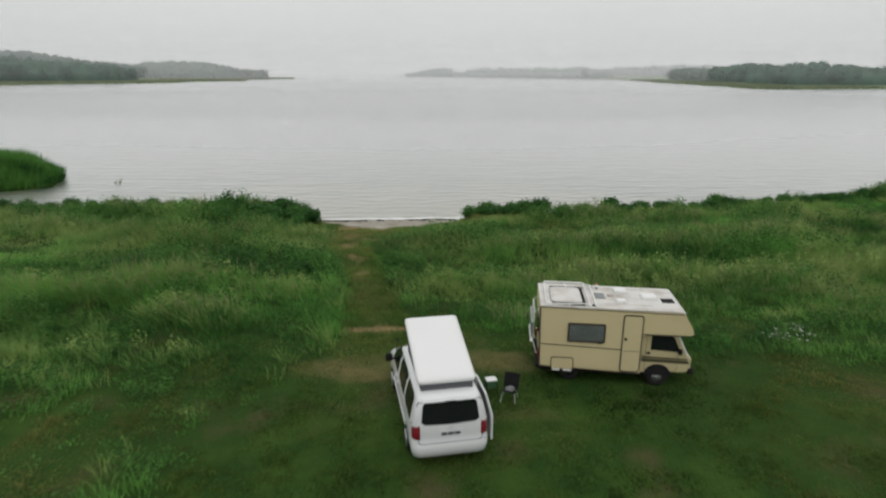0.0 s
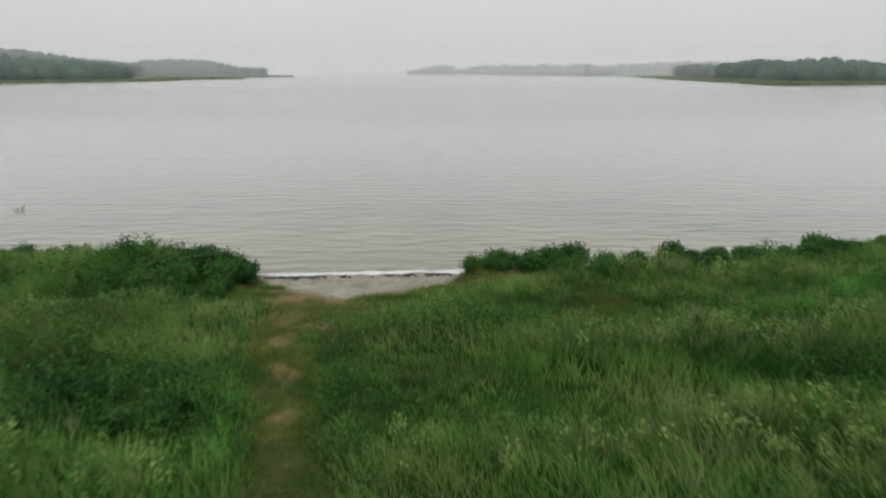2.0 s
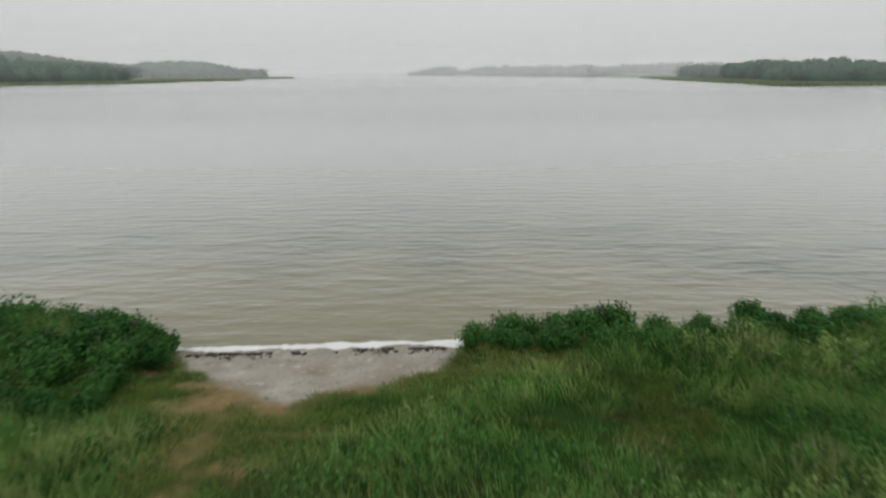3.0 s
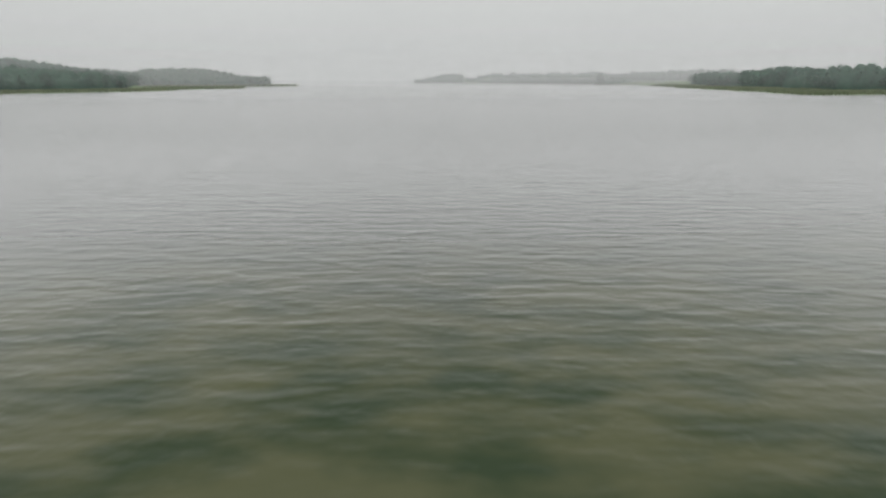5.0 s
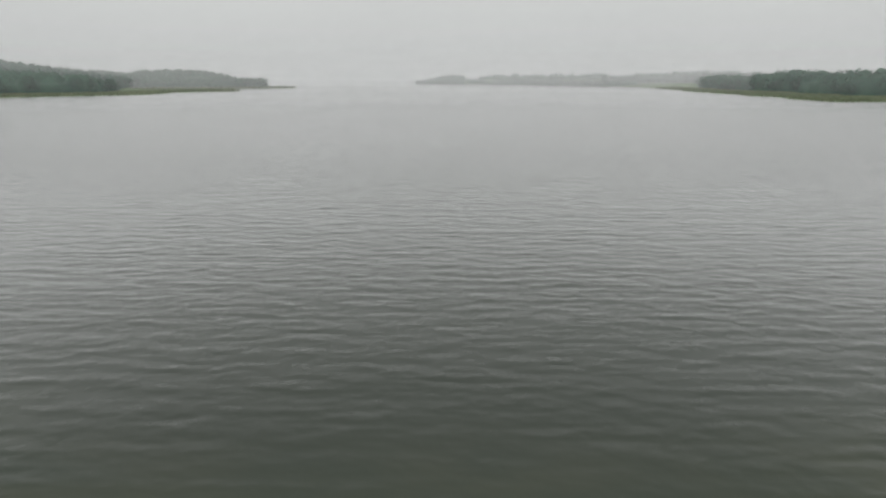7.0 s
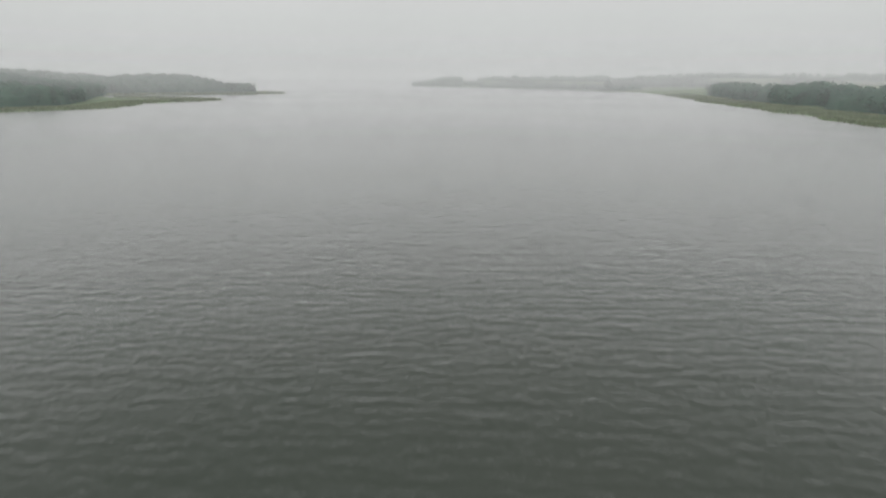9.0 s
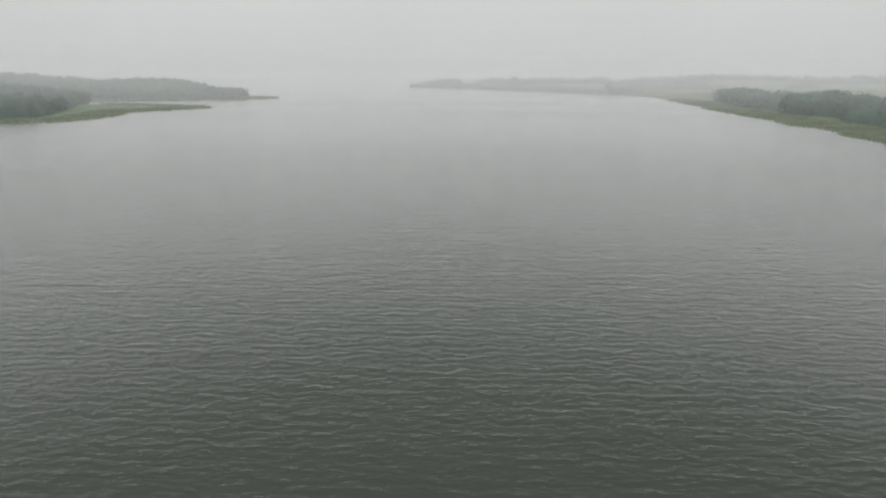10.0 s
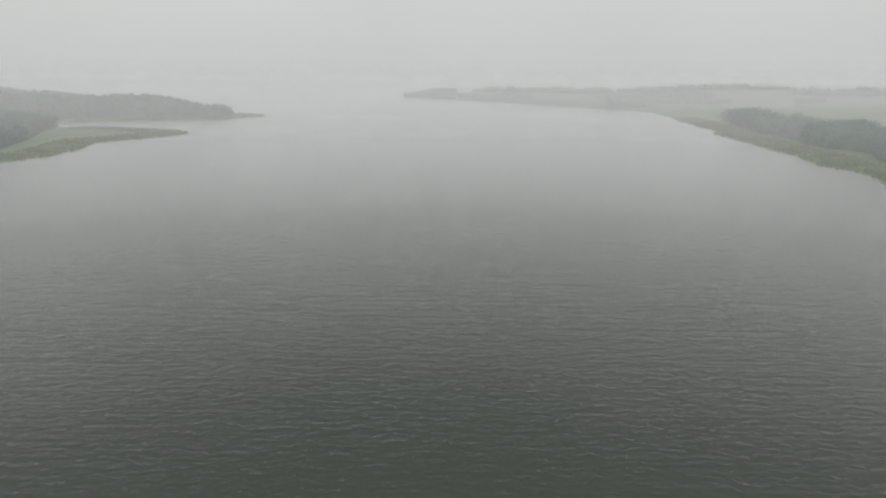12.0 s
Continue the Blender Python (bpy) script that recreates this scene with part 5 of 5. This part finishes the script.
def motorhome():
    v = thing("motorhome", pose(3.01, 16.74, LAND, 0, 0, -6.3), "old cream motorhome with over-cab berth and cluttered white roof", "motorhome")
    W = 1.98
    shell = [(0.0, 0.56), (3.03, 0.46), (3.03, 1.76), (4.42, 1.76), (4.47, 1.82), (4.43, 1.98), (4.15, 2.45), (4.02, 2.49), (-0.02, 2.52), (-0.06, 2.46), (-0.03, 1.30)]
    part("body", prism(shell, 0.0, W, 0.025), M_CREAM, v)

    def flank(px, z, h):
        return (px, -h, z)

    # roof sheet over the top with turned edges
    part("roof", prism([(-0.055, 2.51), (4.08, 2.48), (4.16, 2.45), (4.18, 2.475), (4.09, 2.52), (-0.06, 2.555)], -0.012, W + 0.012, 0.010), M_RVROOF, v, "worn white roof sheet")
    part("roof_gutter", prism([(-0.07, 2.505), (4.15, 2.445), (4.15, 2.43), (-0.07, 2.49)], -0.018, 0.0, 0.003), M_BROWN, v)
    part("corner_trim", prism([(-0.035, 0.56), (0.01, 0.56), (-0.03, 2.49), (-0.075, 2.49)], -0.010, 0.03, 0.004), M_BROWN, v)
    part("skirt", prism([(0.0, 0.54), (3.03, 0.44), (3.03, 0.46), (0.0, 0.56)], -0.010, 0.02, 0.003), M_BROWN, v)
    part("belt_strip", prism([(-0.03, 1.29), (2.42, 1.21), (2.42, 1.235), (-0.03, 1.315)], -0.012, 0.01, 0.003), M_BROWN, v, "brown belt moulding")
    part("alcove_trim", prism([(3.06, 1.745), (4.43, 1.745), (4.43, 1.765), (3.06, 1.765)], -0.010, 0.01, 0.003), M_BROWN, v)
    # side window
    win = part("side_window", panel(rounded(0.83, 1.87, 1.45, 1.99, 0.03), flank, 0.020), M_GREYGLASS, v, "grey hinged acrylic window")
    part("window_frame", ribbon(rounded(0.79, 1.91, 1.41, 2.03, 0.05), rounded(0.845, 1.855, 1.465, 1.975, 0.03), flank, 0.032), M_BROWN, win, "dark window rubber")
    part("window_stay", box(1.70, 1.82, -0.045, -0.02, 1.395, 1.42, 0.006), M_BLACK, win)
    # habitation door
    dr = part("door", panel(rounded(2.43, 2.97, 0.52, 2.33, 0.09), flank, 0.016), M_CREAM, v, "cream entrance door with dark rubber edge")
    part("door_rubber", ribbon(rounded(2.40, 3.00, 0.50, 2.36, 0.10), rounded(2.435, 2.965, 0.535, 2.325, 0.08), flank, 0.024), M_BROWN, dr, "dark door rubber")
    part("door_handle", box(2.47, 2.55, -0.055, -0.012, 1.55, 1.62, 0.012), M_BLACK, dr, "black door handle")
    part("door_moulding", box(2.47, 2.94, -0.022, -0.01, 1.185, 1.20, 0.003), M_BROWN, dr)
    # locker flap low in the flank, with two vents under it
    lk = part("locker_flap", panel(rounded(0.36, 1.00, 0.50, 0.86, 0.06), flank, 0.012), M_CREAM, v)
    part("flap_rubber", ribbon(rounded(0.335, 1.025, 0.44, 0.885, 0.08), rounded(0.36, 1.00, 0.465, 0.86, 0.06), flank, 0.018), M_BROWN, lk)
    for a, b in ((0.40, 0.62), (0.72, 0.98)):
        part("vent", box(a, b, -0.03, 0.01, 0.43, 0.485, 0.008), M_WHITE, lk, "white vent cover")
    # rear lamps and wall
    for y in (0.18, W - 0.18):
        part("rear_lamp", box(-0.075, -0.01, y - 0.07, y + 0.07, 0.76, 1.02, 0.01), M_REDLAMP, v, "red rear lamp")
    part("rear_window", box(-0.075, -0.02, 0.5, W - 0.5, 1.45, 1.95, 0.02), M_GLASS, v)
    part("rear_bumper", box(-0.13, 0.05, 0.05, W - 0.05, 0.46, 0.56, 0.02), M_BLACK, v)
    # cab
    y0, y1 = 0.13, W - 0.13
    cab = [(3.0, 0.44), (4.34, 0.50), (4.46, 0.55), (4.52, 0.66), (4.53, 0.98), (4.40, 1.05), (4.06, 1.74), (3.0, 1.76)]
    part("cab", prism(cab, y0, y1, 0.03), M_CABCREAM, v, "cream van cab with dark stripes")

    def cabside(px, z, h):
        return (px, y0 - h, z)

    def cabfar(px, z, h):
        return (px, y1 + h, z)

    for side in (cabside, cabfar):
        part("cab_window", panel([(3.30, 1.22), (4.17, 1.18), (4.00, 1.58), (3.92, 1.68), (3.30, 1.68)], side, 0.012), M_GLASS, v, "dark cab door window")
        part("stripe", panel([(3.02, 1.00), (4.40, 0.965), (4.40, 0.915), (3.02, 0.945)], side, 0.008), M_STRIPE, v, "dark olive stripe")
        part("stripe", panel([(3.02, 0.925), (4.44, 0.895), (4.47, 0.80), (3.02, 0.815)], side, 0.008), M_STRIPE, v, "dark olive stripe")
        part("door_seam", ribbon(rounded(3.16, 4.12, 0.52, 1.72, 0.06), rounded(3.17, 4.11, 0.53, 1.71, 0.06), side, 0.006), M_BROWN, v)
        part("wheel_arch", panel([(3.56 + 0.41 * math.cos(a), 0.36 + 0.39 * math.sin(a)) for a in np.linspace(0.02, math.pi - 0.02, 14)], side, 0.006), M_BLACK, v)
    part("cab_handle", box(3.19, 3.30, y0 - 0.05, y0, 1.09, 1.14, 0.012), M_BLACK, v, "black cab door handle")
    bm = bmesh.new()
    slab(bm, 4.10, 4.20, y0 - 0.17, y0 - 0.04, 1.14, 1.32, 0.03)
    tube(bm, [(4.13, y0 + 0.01, 1.16), (4.14, y0 - 0.07, 1.18)], 0.015, 6)
    part("wing_mirror", bm, M_BLACK, v, "black wing mirror")
    part("windscreen", panel(rounded(y0 + 0.10, y1 - 0.10, 1.09, 1.70, 0.06), lambda a, z, h: (4.40 - (z - 1.05) * 0.34 / 0.69 + h, a, z), 0.012), M_GLASS, v, "dark windscreen")
    part("screen_pillar", prism([(4.38, 1.05), (4.43, 1.05), (4.09, 1.75), (4.04, 1.75)], y0 - 0.012, y0 + 0.05, 0.006), M_WHITE, v, "pale windscreen pillar")
    part("front_bumper", box(4.44, 4.62, y0 - 0.03, y1 + 0.03, 0.46, 0.66, 0.04), M_BLACK, v, "black front bumper")
    # rear rims are black to paint in the shade under the tail
    for s, y, out in ((3.56, y0 + 0.11, -1), (3.56, y1 - 0.11, 1), (0.95, 0.30, -1), (0.95, W - 0.30, 1)):
        wheel(v, (s, y, 0.31), 0.31, 0.18, "Y", out, None if s > 2 else M_BLACK, 0.72)
    part("underbody", box(0.06, 3.2, 0.42, W - 0.42, 0.20, 0.50, 0.03), M_BLACK, v)
    # roof rack over the tail: rails, feet, cross bars
    rt = 2.545
    rh = rt + 0.09
    rack = part("roof_rack", tube(bmesh.new(), [(1.04, 0.05, rt + 0.02), (0.94, 0.05, rh), (-0.03, 0.05, rh - 0.06), (-0.05, 0.20, rh - 0.04), (-0.05, W - 0.20, rh), (-0.03, W - 0.05, rh), (0.98, W - 0.05, rh), (1.14, W - 0.05, rt + 0.02)], 0.021), M_WHITE, v, "white tubular roof rack")
    for x in (0.02, 0.53, 1.04, 1.20):
        part("cross_bar", tube(bmesh.new(), [(x, 0.05, rt + 0.035), (x, W - 0.05, rt + 0.035)], 0.020), M_WHITE, rack)
    for x in (0.02, 0.53, 0.94):
        part("foot", tube(bmesh.new(), [(x, 0.05, rt - 0.02), (x, 0.05, rh - 0.04)], 0.015), M_WHITE, rack)
        part("foot", tube(bmesh.new(), [(x, W - 0.05, rt - 0.02), (x, W - 0.05, rh)], 0.015), M_WHITE, rack)
    part("side_rail", tube(bmesh.new(), [(0.02, W - 0.05, rt + 0.06), (1.00, W - 0.05, rt + 0.06)], 0.014), M_WHITE, rack)
    part("rack_mat", box(0.10, 0.96, 0.09, 1.66, rt + 0.008, rt + 0.030, 0.006), M_BLACK, rack, "black mat on the rack")
    part("rack_board", box(-0.04, 0.10, 0.09, W - 0.09, rt + 0.008, rt + 0.05, 0.01), M_RVROOF, rack, "white board across the rack")
    part("rack_board", box(0.10, 1.02, 1.68, W - 0.09, rt + 0.008, rt + 0.05, 0.01), M_RVROOF, rack, "white board along the rack")
    bm = bmesh.new()
    rings = []
    for inset, dz in ((0.02, 0.034), (0.0, 0.06), (0.0, 0.10), (0.03, 0.135), (0.09, 0.155), (0.20, 0.163)):
        rings.append([bm.verts.new((px, py, rt + dz)) for px, py in rounded(0.07 + inset, 0.86 - inset, 0.12 + inset, 1.36 - inset, 0.12, 5)])
    for a, b in zip(rings, rings[1:]):
        for k in range(len(a)):
            bm.faces.new((a[k - 1], a[k], b[k], b[k - 1]))
    bm.faces.new(rings[0])
    bm.faces.new(rings[-1])
    bx = part("roof_box", bm, M_RVROOF, rack, "white rounded roof box", smooth=True)
    part("lid_line", ribbon(rounded(0.066, 0.864, 0.116, 1.364, 0.125), rounded(0.076, 0.854, 0.126, 1.354, 0.115), lambda a, b, h: (a, b, rt + 0.078 + h), 0.006), M_BLACK, bx)
    # roof lights, covers and bits
    part("rooflight", box(3.64, 4.02, 0.66, 1.02, 2.465, 2.545, 0.012), M_BLACK, v, "dark rooflight")
    part("rooflight_frame", box(3.60, 4.06, 0.62, 1.06, 2.46, 2.53, 0.01), M_WHITE, v)
    for x, y, a, b, h in ((2.30, 1.30, 0.40, 0.42, 0.07), (3.08, 0.85, 0.46, 0.46, 0.06), (2.25, 0.50, 0.30, 0.28, 0.05)):
        c = part("roof_vent", box(x, x + a, y, y + b, 2.48, 2.53 + h, 0.02), M_WHITE, v, "white roof vent")
        part("vent_lid", box(x + 0.03, x + a - 0.03, y + 0.03, y + b - 0.03, 2.53 + h, 2.55 + h, 0.012), M_SHELL, c)
    part("solar_panel", box(1.66, 1.96, 0.80, 1.25, 2.50, 2.56, 0.004), M_GREYGLASS, v, "small grey solar panel")
    part("solar_panel", box(2.04, 2.24, 1.00, 1.20, 2.50, 2.555, 0.004), M_DULL, v)
    part("aerial", tube(bmesh.new(), [(1.66, 1.78, 2.50), (1.66, 1.78, 2.98)], 0.008, 5), M_BLACK, v, "thin black aerial")
    part("clamp", box(1.10, 1.18, 0.10, 0.22, 2.48, 2.56, 0.01), M_BLACK, rack)
    fl = part("flue", lathe(bmesh.new(), [(0.05, 2.50), (0.05, 2.62), (0.075, 2.61), (0.075, 2.65), (0.03, 2.68)], "Z", (1.80, 1.66, 0), 12), M_WHITE, v, "white roof flue", smooth=True)
    part("flue_cap", lathe(bmesh.new(), [(0.035, 2.67), (0.035, 2.72), (0.02, 2.735)], "Z", (1.80, 1.66, 0), 10), M_RED, fl, "red cap")
    part("ridge", box(1.62, 3.30, 0.36, 0.40, 2.49, 2.55, 0.006), M_RVROOF, v)
    part("ridge", box(1.62, 3.30, 1.72, 1.76, 2.49, 2.55, 0.006), M_RVROOF, v)
    # the rack sits a hand's width in from the tail and reaches over the first third of the roof
    for piece in (rack, *rack.children_recursive):
        for vert in piece.data.vertices:
            vert.co.x = 0.18 + 1.18 * vert.co.x
    # folded bicycle carrier on the rear wall
    cr = part("bike_carrier", tube(bmesh.new(), [(-0.05, 0.35, 2.30), (-0.20, 0.35, 2.18), (-0.23, 0.35, 1.25), (-0.10, 0.35, 0.80)], 0.018), M_WHITE, v, "pale folded bicycle carrier")
    part("carrier_arm", tube(bmesh.new(), [(-0.05, 1.45, 2.30), (-0.20, 1.45, 2.18), (-0.23, 1.45, 1.25), (-0.10, 1.45, 0.80)], 0.018), M_WHITE, cr)
    for z, x in ((2.18, -0.20), (1.85, -0.21), (1.45, -0.225), (1.25, -0.23)):
        part("carrier_bar", tube(bmesh.new(), [(x, 0.30, z), (x, 1.50, z)], 0.016), M_WHITE, cr)
    part("carrier_rail", box(-0.31, -0.23, 0.22, 1.55, 1.22, 1.27, 0.012), M_WHITE, cr)
    part("carrier_rail", box(-0.29, -0.24, 0.22, 1.55, 1.40, 1.90, 0.012), M_ALLOY, cr)
    return v


motorhome()


def camp_chair():
    c = thing("camping_chair", pose(1.98, 15.62, LAND, 0, 0, 160) @ Matrix.Diagonal((0.88, 0.88, 0.86, 1)), "black fabric camping chair with pale metal legs, empty", "chair")
    bm = bmesh.new()
    rows = []
    for i in range(6):
        u = i / 5
        rows.append([bm.verts.new((-0.24 + 0.48 * k / 4, -0.22 + 0.44 * u, 0.36 + 0.05 * u - 0.05 * math.sin(math.pi * k / 4) * math.sin(math.pi * u))) for k in range(5)])
    for a, b in zip(rows, rows[1:]):
        for k in range(4):
            bm.faces.new((a[k], a[k + 1], b[k + 1], b[k]))
    bmesh.ops.solidify(bm, geom=bm.faces[:], thickness=0.015)
    part("seat", bm, M_BLACKCLOTH, c)
    bm = bmesh.new()
    rows = []
    for i in range(6):
        u = i / 5
        rows.append([bm.verts.new((-0.25 + 0.50 * k / 4, -0.22 - 0.17 * u - 0.04 * math.sin(math.pi * k / 4), 0.36 + 0.48 * u)) for k in range(5)])
    for a, b in zip(rows, rows[1:]):
        for k in range(4):
            bm.faces.new((a[k], a[k + 1], b[k + 1], b[k]))
    bmesh.ops.solidify(bm, geom=bm.faces[:], thickness=0.015)
    part("backrest", bm, M_BLACKCLOTH, c)
    for s in (-1, 1):
        part("leg", tube(bmesh.new(), [(s * 0.20, -0.08, 0.38), (s * 0.25, -0.26, 0.0)], 0.009), M_WHITE, c, "pale metal leg")
        part("leg", tube(bmesh.new(), [(s * 0.20, 0.08, 0.36), (s * 0.25, 0.24, 0.0)], 0.009), M_WHITE, c, "pale metal leg")
        part("back_pole", tube(bmesh.new(), [(s * 0.22, 0.0, 0.30), (s * 0.25, -0.39, 0.86)], 0.012), M_BLACK, c)
    part("hub", tube(bmesh.new(), [(-0.20, 0.0, 0.32), (0.20, 0.0, 0.32)], 0.016), M_ALLOY, c)
    return c


def camp_table():
    t = thing("camping_table", pose(1.47, 16.05, LAND, 0, 0, 12), "low folding camp table with a white top", "table")
    part("tabletop", box(-0.17, 0.17, -0.13, 0.13, 0.43, 0.475, 0.02), M_SHELL, t, "white table top")
    part("side_cloth", box(-0.15, 0.15, -0.11, 0.11, 0.20, 0.425, 0.02), M_GREENCLOTH, t, "green cloth pouch under the top")
    for a in (-1, 1):
        for b in (-1, 1):
            part("leg", tube(bmesh.new(), [(a * 0.15, b * 0.10, 0.42), (a * 0.18, b * 0.13, 0.0)], 0.011), M_BLACK, t)
    return t


camp_chair()
camp_table()


def folded_cloth():
    """A loose bundle that lies in the seat of the chair."""
    bm = bmesh.new()
    bmesh.ops.create_icosphere(bm, subdivisions=3, radius=1.0)
    for q in bm.verts:
        q.co *= 1.0 + 0.28 * noise.noise(q.co * 1.9) + 0.10 * noise.noise(q.co * 5.0)
        q.co = Vector((q.co.x * 0.15, q.co.y * 0.12, max(q.co.z, -0.55) * 0.085))
    c = part("cloth", bm, M_GREYCLOTH, smooth=True)
    c.matrix_world = pose(1.99, 15.61, LAND + 0.375, 0, 0, 25)
    return tagged(c, "crumpled grey cloth lying on a camping chair", "cloth")


folded_cloth()
